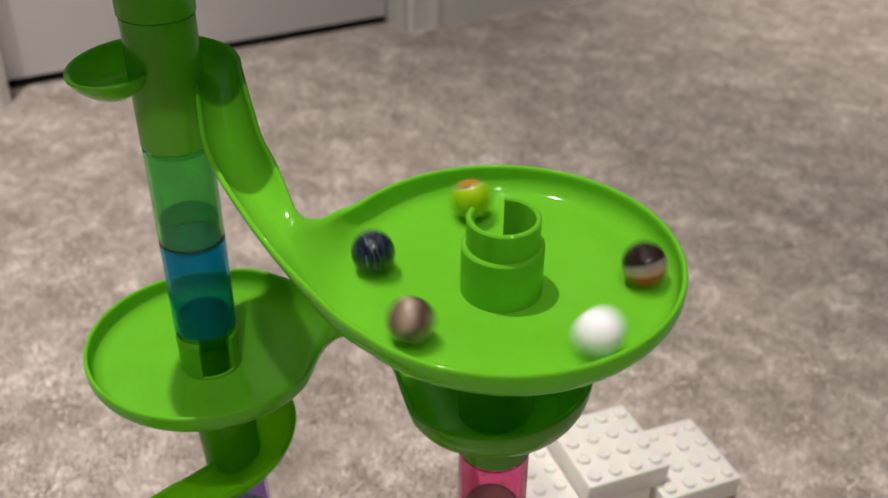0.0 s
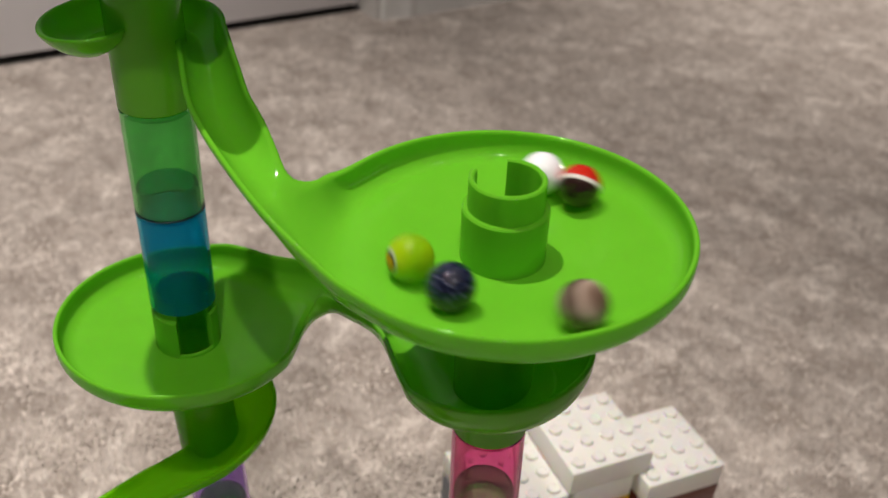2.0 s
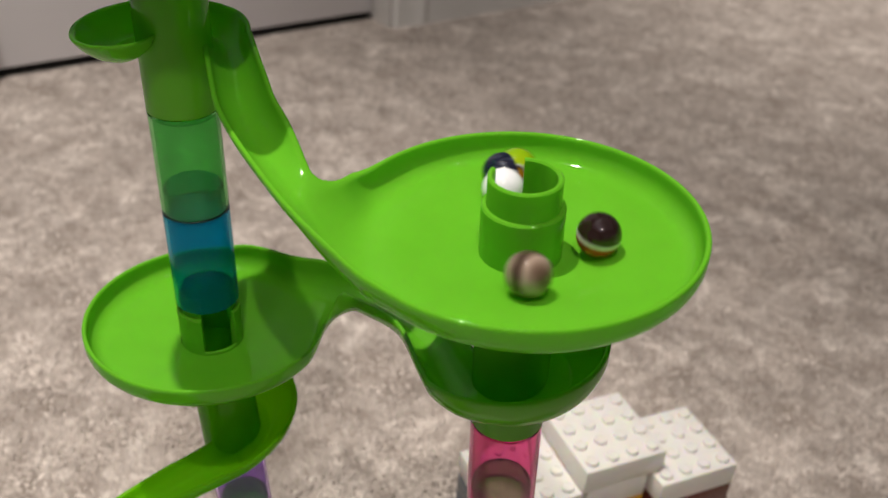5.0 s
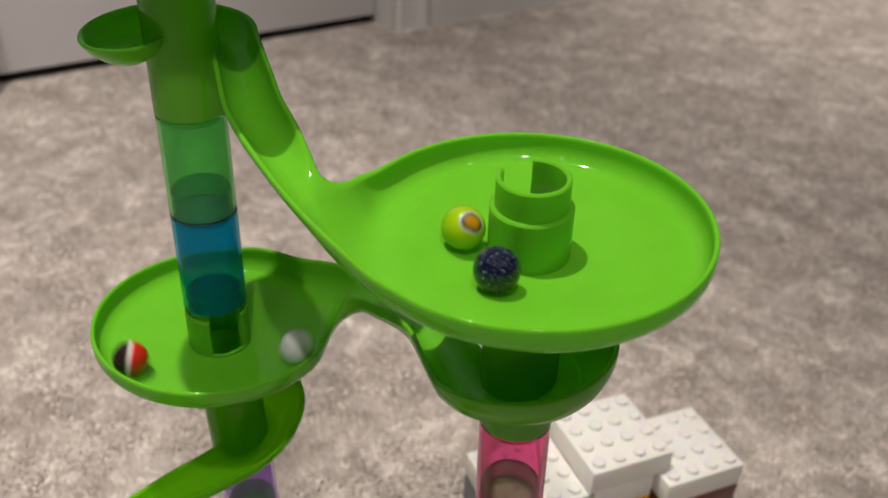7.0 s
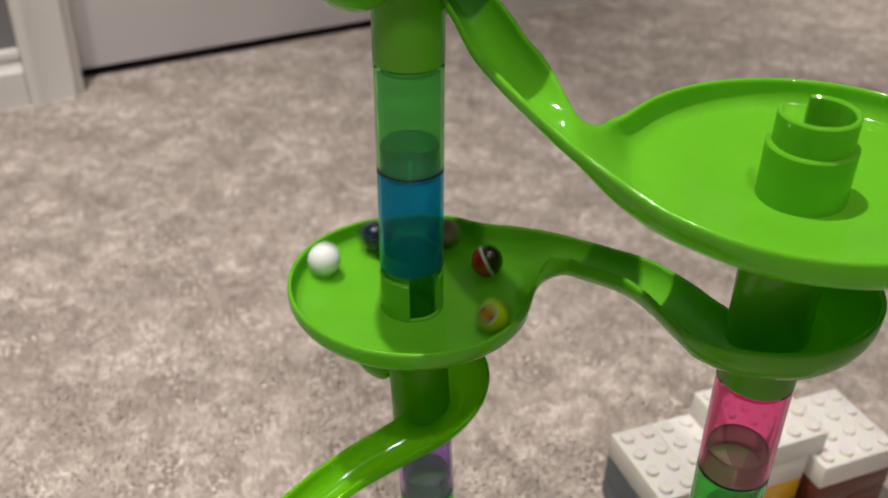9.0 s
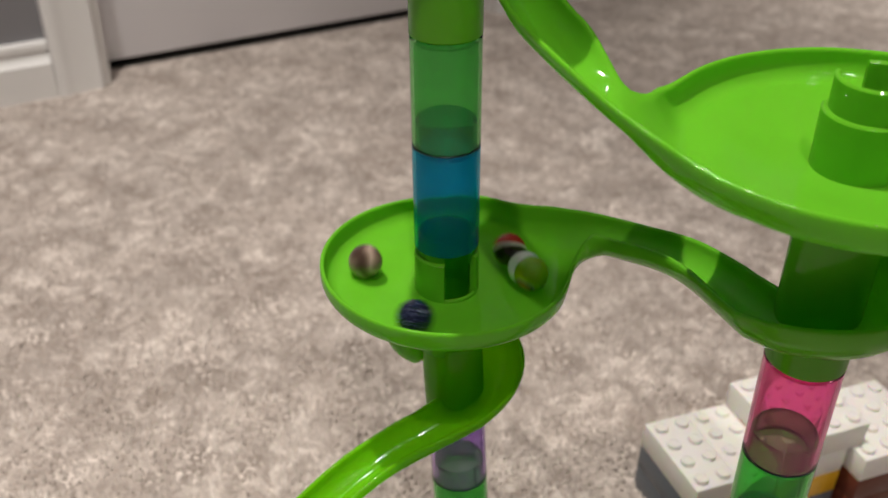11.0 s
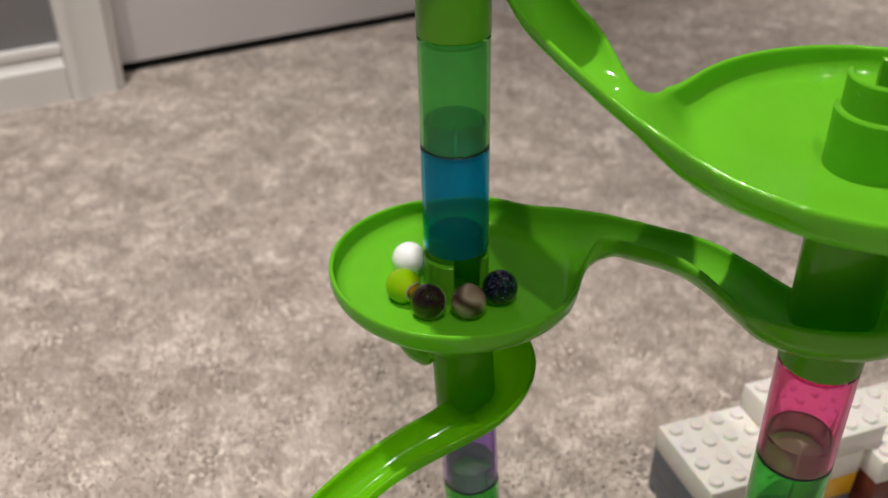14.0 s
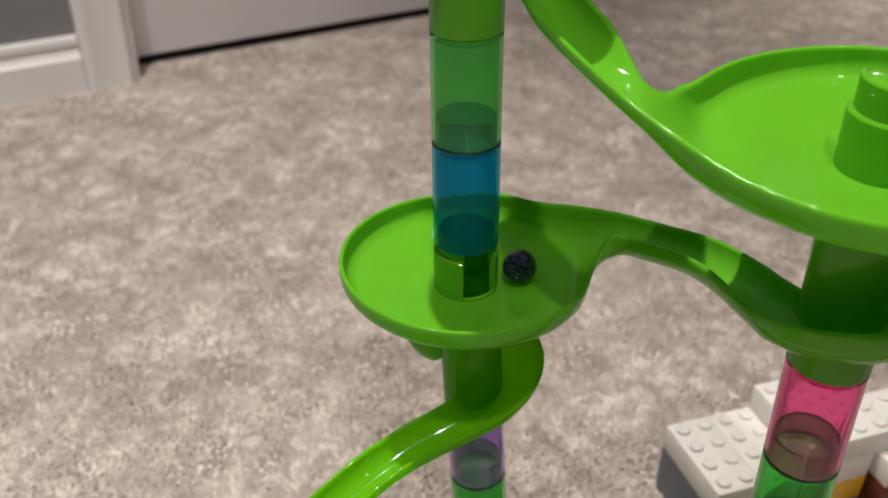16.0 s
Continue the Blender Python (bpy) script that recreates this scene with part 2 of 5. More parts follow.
door = new("door_1")
door.matrix_basis = ROOM
tagged(door, "closed white flush door with white moulded casing", "door", "", "structure")
part("casing", profile_run(bmesh.new(), [(-0.0725 + x, y) for x, y in CAS], 0.0, 2.11, "z"), TRIM_WHITE, door, "white moulded casing")
part("casing", profile_run(bmesh.new(), [(DOOR_W + 0.0725 - x, y) for x, y in CAS], 0.0, 2.11, "z"), TRIM_WHITE, door, "white moulded casing")
bm = bmesh.new()
box(bm, (-0.012, FACE - 0.004, 0.0), (-0.002, 0.045, 2.05), bevel=0.001)
part("jamb", bm, TRIM_WHITE, door, "white painted jamb")
bm = bmesh.new()
box(bm, (DOOR_W + 0.002, FACE - 0.004, 0.0), (DOOR_W + 0.012, 0.045, 2.05), bevel=0.001)
part("jamb", bm, TRIM_WHITE, door, "white painted jamb")
bm = bmesh.new()
box(bm, (0.001, 0.0, 0.014), (DOOR_W - 0.001, 0.035, 2.04), bevel=0.0015)
part("door_leaf", bm, DOOR_WHITE, door, "flat white door leaf")

# ceiling lamps, all out of view; those for added fill get a fixture too
for at, watts, cone in LAMPS:
    lamp = new("ceiling_lamp")
    lamp.location = (at.x, at.y, TALL)
    tagged(lamp, "small round white ceiling spotlight, unseen", "ceiling lamp", "ceiling lamps")
    part("canopy", ring_tube(wall_section(0.045, 0.004, -0.014, 0.0, 0.003), None), TRIM_WHITE, lamp)
    part("lamp_ring", ring_tube(wall_section(0.060, 0.046, -0.024, 0.0, 0.003), None), TRIM_WHITE, lamp)

# ---- marble run ----
TOWER_A = Vector((-0.0831, 0.3922))
TOWER_B = Vector((0.0497, 0.3227))
U_C = -107.0
MM = 0.001
LEAN = {"a": (-0.024, 0.0, 0.288), "a_low": (-0.072, 0.0, 0.270), "b": (-0.042, -0.042, 0.300), "c": (0.0, 0.0, 0.0)}   # slope in x and y, and the height at which a tower stands at its mark


def tower_key(tower, z):
    if tower == TOWER_A:
        return "a" if z > 0.26 else "a_low"
    return "b" if tower == TOWER_B else "c"


def leaning(tower, z):
    """Where a tower's axis runs at a height: the towers lean a little on the soft carpet."""
    lx, ly, z0 = LEAN[tower_key(tower, z)]
    return Vector((tower.x + lx * (z - z0), tower.y + ly * (z - z0)))


def upright(tower, z):
    lx, ly, _ = LEAN[tower_key(tower, z)]
    return Vector((0, 0, 1)).rotation_difference(Vector((lx, ly, 1))).to_matrix().to_4x4()


def way(start, end):
    return (end - start).length, math.degrees(math.atan2(end.y - start.y, end.x - start.x))


RIM_TOP, RIM_MID, RIM_LOW = 0.3651, 0.2608, 0.150
SPAN_TOP, U_TOP = way(leaning(TOWER_A, 0.37), leaning(TOWER_B, RIM_TOP))
SPAN_MID, U_MID = way(leaning(TOWER_B, 0.29), leaning(TOWER_A, RIM_MID))
SPAN_LOW = SPAN_MID
SPIRAL = TOWER_A + Vector((0.0024, 0))
TOWER_C = SPIRAL + SPAN_LOW * Vector((math.cos(radians(U_C)), math.sin(radians(U_C))))

R_DISH, R_TUBE, R_SPIGOT, TH = 52.6, 14.0, 12.3, 2.0


def smoothstep(a, b, x):
    t = np.clip((x - a) / (b - a), 0, 1)
    return t * t * (3 - 2 * t)


CUP = 117


class Chute:
    """A cup round a tower, a curved channel and a round dish, in mm; x towards the dish's tower, z from the dish's rim. bed and rim: heights (share of the way, mm)."""

    def __init__(self, span, rim, depth, cup=True, cup_r=33.0, dish_r=R_DISH, lip=32.3, bare=88, fold=19.0, drop=(-26, -4)):
        self.span, self.cup, self.dish_r, self.fold, self.drop = span, cup, dish_r, fold, drop
        p, w = [], []
        for i in range(CUP):
            k = i / (CUP - 1)
            a = radians(290 - 240 * k)
            g = math.sin(min(1, k / 0.22) * math.pi / 2)
            outer = 14 + (cup_r - 14) * g - (cup_r - lip) * k ** 3
            end = 9.7 - (32.3 - lip) * 0.4
            half = 2 + (cup_r - 24.4) * g - (cup_r - 22.4 - end) * k ** 3
            p.append(((outer - half) * math.cos(a), (outer - half) * math.sin(a)))
            w.append(half)
        leave = Vector((math.cos(radians(-40)), math.sin(radians(-40))))
        knots = [Vector(p[-1]) - 18 * leave, Vector(p[-1]), Vector((36.7, -5.4)), Vector((49.6, -16.2)), Vector((63, -24.2)), Vector((77, -30.6)), Vector((92, -36.6)), Vector((108, -41.5)), Vector((122, -44.5)), Vector((137, -45.5)), Vector((span, -43.5)), Vector((span + 20, -39))]
        for j in range(1, len(knots) - 2):
            a, b, c, d = knots[j - 1:j + 3]
            for i in range(1, 17):
                t = i / 16
                q = 0.5 * (2 * b + (c - a) * t + (2 * a - 5 * b + 4 * c - d) * t * t + (3 * b - a - 3 * c + d) * t ** 3)
                p.append((q.x, q.y))
                w.append(8.7 + (end - 8.7) * float(1 - smoothstep(28, 50, q.x)) - 7.7 * float(smoothstep(126, span, q.x)))
        self.p, self.w = np.array(p), np.array(w)
        step = np.hypot(*np.diff(self.p, axis=0).T)
        self.s = np.concatenate([[0], np.cumsum(step)])
        self.along = np.where(np.arange(len(p)) < CUP, -1 + np.arange(len(p)) / CUP, self.p[:, 0])
        self.rim = np.interp(self.along, [a for a, _ in rim], [b for _, b in rim])
        self.bed = self.rim - np.interp(self.along, [a for a, _ in depth], [b for _, b in depth])
        k = np.ones(25) / 25
        for name in ("rim", "bed"):
            v = np.pad(self.rim if name == "rim" else self.bed, 12, mode="edge")
            if name == "rim":
                self.rim = np.convolve(v, k, "valid")
            else:
                self.bed = np.convolve(v, k, "valid")
        self.wide = np.where(np.arange(len(p)) < 112, 19.0, 9.5)
        self.wide = np.convolve(np.pad(self.wide, 20, mode="edge"), np.ones(41) / 41, "valid")
        self.sided = np.clip((np.arange(len(p)) - bare) / 40.0, 0, 1)

    def plan(self, x, y):
        """Distance inside the outline, bed height, rim height, corner radius."""
        best = np.full(x.shape, 1e9)
        lat, w, rim, bed, wide, sided = (np.zeros(x.shape) for _ in range(6))
        if self.cup:
            for i in range(len(self.p) - 1):
                a, b = self.p[i], self.p[i + 1]
                d = b - a
                n = math.hypot(*d)
                t = np.clip(((x - a[0]) * d[0] + (y - a[1]) * d[1]) / n ** 2, 0, 1)
                dx, dy = x - a[0] - t * d[0], y - a[1] - t * d[1]
                q = np.hypot(dx, dy)
                m = q < best
                side = (d[0] * dy - d[1] * dx) / n
                mix = lambda v: v[i] + (v[i + 1] - v[i]) * t
                best = np.where(m, q, best)
                lat = np.where(m, np.where(side >= 0, q, -q), lat)
                w, rim, bed = np.where(m, mix(self.w), w), np.where(m, mix(self.rim), rim), np.where(m, mix(self.bed), bed)
                wide, sided = np.where(m, mix(self.wide), wide), np.where(m, mix(self.sided), sided)
            d_path = w - np.where(lat > 0, lat, -lat * sided)
        else:
            d_path = np.full(x.shape, -99.0)
        r = np.hypot(x - self.span, y)
        d_dish = self.dish_r - r
        k = 7.0 + self.fold * smoothstep(-6, 6, lat) if self.cup else 7.0
        h = np.maximum(k - np.abs(d_path - d_dish), 0) / k
        d = np.maximum(d_path, d_dish) + h * h * k * 0.25
        near = smoothstep(-16, 8, d_dish)
        near = 1 - (1 - near) * (1 - smoothstep(18, 34, best)) if self.cup else near
        cone = -15.0 + 4.5 * smoothstep(14, 48, r)
        inner = smoothstep(-6, 6, lat) if self.cup else 1.0
        near_rim = inner * smoothstep(*self.drop, d_dish) + (1 - inner) * smoothstep(4, 14, d_dish)
        near_rim = 1 - (1 - near_rim) * (1 - smoothstep(18, 34, best)) if self.cup else near_rim
        return d, bed * (1 - near) + cone * near, rim * (1 - near_rim), wide * (1 - near) + 6.4 * near

    @staticmethod
    def shell(d, bed, rim, wide, z):
        a, b = np.maximum(wide - d, 0), np.maximum(wide - (z - bed), 0)
        s = wide - np.hypot(a, b)
        f = np.abs(s + TH / 2) - TH / 2
        g = z - rim
        h = np.maximum(1.4 - np.abs(f - g), 0) / 1.4
        return np.maximum(f, g) + h * h * 0.35


def net_surface(fn, plan, lo, hi, step):
    """Quads on the zero level of a field, with the corners drawn onto it."""
    ax = [np.arange(lo[i], hi[i] + step, step) for i in range(3)]
    X, Y = np.meshgrid(ax[0], ax[1], indexing="ij")
    cols = plan(X, Y)
    V = np.stack([fn(X, Y, zz, cols) for zz in ax[2]], axis=2)
    S = V < 0
    nx, ny, nz = (n - 1 for n in S.shape)
    c = sum(S[i:i + nx, j:j + ny, k:k + nz].astype(np.int8) for i in (0, 1) for j in (0, 1) for k in (0, 1))
    act = (c > 0) & (c < 8)
    idx = np.full(act.shape, -1)
    I = np.argwhere(act)
    idx[act] = np.arange(len(I))
    acc, cnt = np.zeros((len(I), 3)), np.zeros(len(I))
    corner = [(i, j, k) for i in (0, 1) for j in (0, 1) for k in (0, 1)]
    for a in corner:
        for axis in range(3):
            if a[axis]:
                continue
            b = list(a)
            b[axis] = 1
            va = V[I[:, 0] + a[0], I[:, 1] + a[1], I[:, 2] + a[2]]
            vb = V[I[:, 0] + b[0], I[:, 1] + b[1], I[:, 2] + b[2]]
            m = (va < 0) != (vb < 0)
            t = np.where(m, va / np.where(m, va - vb, 1), 0)
            q = np.array(a, float)[None, :].repeat(len(I), 0)
            q[:, axis] += t
            acc[m] += q[m]
            cnt[m] += 1
    P = (I + acc / cnt[:, None]) * step + np.array(lo)
    faces = []
    for axis in range(3):
        o1, o2 = [(1, 2), (2, 0), (0, 1)][axis]
        sl = [slice(1, -1)] * 3
        sl[axis] = slice(0, -1)
        a = S[tuple(sl)]
        sl2 = list(sl)
        sl2[axis] = slice(1, None)
        b = S[tuple(sl2)]
        E = np.argwhere(a != b)
        base = E.copy()
        base[:, o1] += 1
        base[:, o2] += 1
        inside = a[tuple(E.T)]

        def cell(d1, d2):
            q = base.copy()
            q[:, o1] -= d1
            q[:, o2] -= d2
            return idx[tuple(q.T)]
        quad = np.stack([cell(1, 1), cell(0, 1), cell(0, 0), cell(1, 0)], 1)
        quad[~inside] = quad[~inside][:, ::-1]
        faces.append(quad)
    F = np.concatenate(faces)
    F = F[(F >= 0).all(1)]
    for _ in range(3):
        e = 0.05
        f0 = fn(P[:, 0], P[:, 1], P[:, 2], plan(P[:, 0], P[:, 1]))
        g = np.stack([(fn(*(P + e * np.eye(3)[i]).T, plan(*(P + e * np.eye(3)[i]).T[:2])) - f0) / e for i in range(3)], 1)
        n2 = np.maximum((g * g).sum(1), 0.25)
        P -= np.clip(f0 / n2, -0.5, 0.5)[:, None] * g
    return P, F


def chute_mesh(name, chute, step, z0, z1, green):
    def fn(x, y, z, cols):
        d, bed, rim, wide = cols
        f = Chute.shell(d, bed, rim, wide, z)
        f = np.maximum(f, 12.5 - np.hypot(x - chute.span, y))
        return np.maximum(f, 12.5 - np.hypot(x, y)) if chute.cup else f
    lo = (-41 if chute.cup else chute.span - 61, -68, z0)
    P, F = net_surface(fn, chute.plan, lo, (chute.span + 61, 61, z1), step)
    me = bpy.data.meshes.new(name)
    me.from_pydata((P * MM).tolist(), [], F.tolist())
    me.polygons.foreach_set("use_smooth", [True] * len(F))
    me.materials.append(green)
    me.update()
    return me


SLOT = (184.0, 478.0)     # the wall of a dish's post, beside its slot


def post_parts(thing, stand, floor_z, up, spigot):
    """The hollow stepped post in the middle of a dish."""
    at = stand @ pose(0, 0, floor_z)
    a = part("post", ring_tube(wall_section(R_TUBE * MM, 11.4 * MM, -0.004, up), SLOT), GREEN, thing)
    a.matrix_basis = at
    b = part("spigot", ring_tube(wall_section(R_SPIGOT * MM, 10.4 * MM, up - 0.004, up + spigot), SLOT), GREEN, thing)
    b.matrix_basis = at


def tube_profile(r, z0, z1):
    return wall_section(r * MM, (r - 1.6) * MM, z0, z1)


def build_chute(label, tower, end, at, span, angle, rim_z, tip, rim, depth, z0, z1, collar, dish_collar, cup_r=33.0, dish_r=R_DISH, lip=32.3, bare=88, fold=19.0, drop=(-26, -4), step=0.9, green=None):
    """tip: the slope in x and y by which the dish stands off level, about its middle."""
    thing = new("marble_chute")
    m = pose(at.x, at.y, rim_z, 0, 0, angle)
    mid = m @ Vector((span, 0, 0))
    off_level = Vector((0, 0, 1)).rotation_difference(Vector((*tip, 1))).to_matrix().to_4x4()
    m = Matrix.Translation(mid) @ off_level @ Matrix.Translation(-mid) @ m
    thing.matrix_basis = m
    tagged(thing, label, "marble chute", "pieces of the marble run")
    ch = Chute(span / MM, rim, depth, True, cup_r, dish_r, lip, bare, fold, drop)
    green = green or GREEN
    ob = new("channel", chute_mesh("channel", ch, step, z0, z1, green))
    ob.parent = thing
    back = m.inverted()
    stand = back @ Matrix.Translation(mid) @ upright(end, rim_z) @ pose(0, 0, 0, 0, 0, angle)
    post_parts(thing, stand, -0.0148, 0.0188, 0.0105)
    c = part("dish_collar", ring_tube(tube_profile(R_TUBE, dish_collar - rim_z, -0.0135), None), GREEN, thing)
    c.matrix_basis = stand
    cc = part("cup_collar", ring_tube(tube_profile(R_TUBE + 0.1, 0.0, collar[1] - collar[0]), None), green, thing)
    foot = leaning(tower, collar[0])
    cc.matrix_basis = back @ pose(foot.x, foot.y, collar[0]) @ upright(tower, collar[0])
    return thing


def raised(rows, lift, end):
    """Heights along a chute, lifted at its start and not past end."""
    return [(x, z + lift * (1 - min(1.0, max(0.0, x) / end) ** 1.6)) for x, z in rows]


build_chute("glossy lime green marble chute ending in a wide round dish", TOWER_A, TOWER_B, leaning(TOWER_A, 0.37), SPAN_TOP, U_TOP, RIM_TOP, (-0.05, -0.025),
            raised([(-1, 25), (-0.5, 23.8), (-0.15, 21.6), (-0.02, 20.2), (24, 18.5), (45, 14.5), (60, 12), (75, 8.5), (90, 5.5), (105, 2.6), (130, 0), (200, 0)], 11.0, 128),
            [(-1, 9), (-0.7, 10.5), (-0.3, 11.5), (-0.02, 10.5), (24, 9.6), (90, 9.2), (130, 9.5), (200, 11)],
            -22, 46, (0.3610, 0.4146), 0.325, 36.0, 58.4, 28.6, 50, 26.0, (-32, 1), 0.75)
build_chute("glossy lime green marble chute with a cup and round dish", TOWER_B, TOWER_A, leaning(TOWER_B, 0.29), SPAN_MID, U_MID, RIM_MID, (0, 0),
            raised([(-1, 63), (-0.5, 61), (-0.15, 52), (-0.02, 46), (20, 43), (29, 38), (43, 33), (57, 28), (71, 23), (88, 17.8), (108, 12.3), (130, 5.8), (150, 1.6), (200, 0)], -6.0, 55),
            [(-1, 23), (-0.5, 23), (-0.2, 19), (-0.02, 14), (24, 11), (90, 11), (108, 13), (130, 14), (150, 13), (200, 11)],
            -22, 70, (0.2726, 0.329), 0.215, 32.0, 52.9, 32.3, 88, 6.0, (-9, 2))
build_chute("glossy lime green marble chute curling down from the tower", TOWER_A, TOWER_C, SPIRAL, SPAN_LOW, U_C, RIM_LOW, (0, 0),
            [(-1, 64), (-0.5, 61), (-0.15, 52), (-0.02, 46), (20, 42), (29, 37), (43, 32), (57, 27), (71, 22), (88, 17), (108, 11), (130, 5), (150, 0), (200, 0)],
            [(-1, 18), (-0.5, 20), (-0.2, 17), (-0.02, 12), (24, 11), (90, 11), (130, 11), (200, 11)],
            -22, 70, (0.176, 0.220), 0.105, 36.0, 52.2, green=SPIRAL_GREEN)


def tube(tower, z0, z1, material, label, turn=0.0, ring=True):
    t = new("marble_tube")
    at = leaning(tower, z0)
    t.matrix_basis = pose(at.x, at.y, z0) @ upright(tower, z0) @ pose(0, 0, 0, 0, 0, turn)
    tagged(t, label, "tube", "tubes of the marble run")
    h = z1 - z0
    wall = part("tube_wall", ring_tube(wall_section(R_TUBE * MM, 12.5 * MM, 0.0005, h), None), material, t)
    part("spigot", ring_tube(wall_section(R_SPIGOT * MM, 10.9 * MM, h - 0.003, h + 0.0115), (278, 634)), material, t)
    if ring:
        # added ring: the end face's dark refraction put into its colour
        part("refraction_ring", ring_tube(wall_section((R_TUBE - 0.15) * MM, 12.5 * MM, -0.0002, 0.0004, 0.0001), None), JOINT_REFRACTION, wall, "added dark ring for the refraction line at the joint")
    return t


tube(TOWER_A, 0.3155, 0.3610, T_GREEN, "clear green plastic tube of the marble run", 0)
tube(TOWER_A, 0.2680, 0.3155, T_BLUE, "clear blue plastic tube of the marble run", 0, False)
tube(TOWER_A, 0.1305, 0.1760, T_PURPLE, "clear purple plastic tube of the marble run", 40)
tube(TOWER_A, 0.0850, 0.1305, T_FOREST, "clear green plastic tube of the marble run", 40)
tube(TOWER_A, 0.0395, 0.0850, T_PINK, "clear pink plastic tube of the marble run", 40)
tube(TOWER_B, 0.2246, 0.2726, T_PINK, "clear pink plastic tube of the marble run", 40)
tube(TOWER_B, 0.1766, 0.2246, T_FOREST, "clear green plastic tube of the marble run", -20)
tube(TOWER_B, 0.1286, 0.1766, T_BLUE, "clear blue plastic tube of the marble run", 40)
tube(TOWER_B, 0.0806, 0.1286, T_PURPLE, "clear purple plastic tube of the marble run", 40)
tube(TOWER_B, 0.0326, 0.0806, T_PINK, "clear pink plastic tube of the marble run", 40)
tube(TOWER_C, 0.0595, 0.1050, T_BLUE, "clear blue plastic tube of the marble run", 40)


def base(tower, top):
    b = new("tower_base")
    tower = leaning(tower, 0)
    b.matrix_basis = pose(tower.x, tower.y, 0)
    tagged(b, "round green plastic foot of the marble run", "base", "feet of the marble run")
    prof = [(11.5, 2), (45, 2), (45, 0), (48, 0), (48, 4), (46, 6), (20, 9), (15, 12), (14, 16), (14, top / MM), (11.5, top / MM)]
    part("foot", ring_tube([(r * MM, z * MM) for r, z in prof], None), GREEN, b)


base(TOWER_A, 0.0395)
base(TOWER_B, 0.0326)
base(TOWER_C, 0.0595)

# the piece above the upper cup
upper = new("marble_dish")
upper.matrix_basis = pose(*leaning(TOWER_A, 0.4146), 0.4146) @ upright(TOWER_A, 0.4) @ pose(0, 0, 0, 0, 0, 60)
tagged(upper, "lime green dish on top of the tower", "marble dish", "pieces of the marble run")
part("collar", ring_tube(wall_section(0.0147, 0.012, 0.0, 0.036), None), GREEN, upper)
dish_ch = Chute(0.0, [(-1, 0), (1, 0)], [(-1, 10), (1, 10)], False)
ob = new("dish", chute_mesh("dish", dish_ch, 1.4, -22, 6, GREEN))
ob.parent = upper
ob.matrix_basis = pose(0, 0, 0.0465)

# ---- toy bricks ----
PITCH, BRICK_H = 0.0157, 0.0189
BRICK_ANGLE = 24.5
BRICKS = pose(0.0440, 0.5172, 0.0, 0, 0, BRICK_ANGLE)


def brick(nx, ny, col, row, level, material, label):
    """A toy brick of nx by ny studs; col and row in studs from the group's corner (front to back)."""
    t = new("toy_brick")
    t.matrix_basis = BRICKS @ pose(col * PITCH, row * PITCH, level * BRICK_H)
    tagged(t, label, "toy brick", "toy bricks")
    bm = bmesh.new()
    box(bm, (0.0001, 0.0001, 0.0), (nx * PITCH - 0.0001, ny * PITCH - 0.0001, BRICK_H - 0.0001), bevel=0.0005)
    body = part("body", bm, material, t)
    stud = None
    for i in range(nx):
        for j in range(ny):
            m = pose((i + 0.5) * PITCH, (j + 0.5) * PITCH, BRICK_H - 0.0002)
            if stud is None:
                prof = [(0.1, 2.5), (2.8, 2.5), (3.2, 2.9), (4.0, 2.9), (4.5, 2.5), (4.5, 0), (0.1, 0)]
                stud = part("stud", ring_tube(prof, None, 20), material, body)
                for v in stud.data.vertices:
                    v.co *= MM
                stud.matrix_basis = m
            else:
                s = new("stud", stud.data)
                s.parent = body
                s.matrix_basis = m
    return t


WB = "white toy building brick with round studs"
brick(2, 4, 0, -4, 2, BRICK_WHITE, WB)
brick(2, 4, 2, -4, 2, BRICK_WHITE, WB)
brick(3, 2, 4.25, -4, 2, BRICK_WHITE, WB)
brick(4, 4, 4, -4, 3, BRICK_WHITE, WB)
brick(4, 4, 7.5, -4.8, 2, BRICK_WHITE, WB)
brick(4, 4, 0, -4, 1, BRICK_GREY, "dark grey toy building brick under white ones")
brick(3, 4, 4.25, -4, 1, BRICK_YELLOW, "yellow toy building brick under white ones")
brick(4, 4, 7.5, -4.8, 1, BRICK_BROWN, "brown toy building brick under white ones")
brick(4, 4, 0, -4, 0, BRICK_GREY, "dark grey toy building brick on the carpet")
brick(3, 4, 4.25, -4, 0, BRICK_GREY, "dark grey toy building brick on the carpet")
brick(4, 4, 7.5, -4.8, 0, BRICK_BROWN, "brown toy building brick on the carpet")


# ---- marbles ----
from mathutils import Quaternion

R_MARBLE = 0.0076


def ball(bm, r, u=32, v=20):
    bmesh.ops.create_uvsphere(bm, u_segments=u, v_segments=v, radius=r)
    return bm


M_WHITE = plastic("white_glass", (0.90, 0.89, 0.92), 0.08, 0.02)


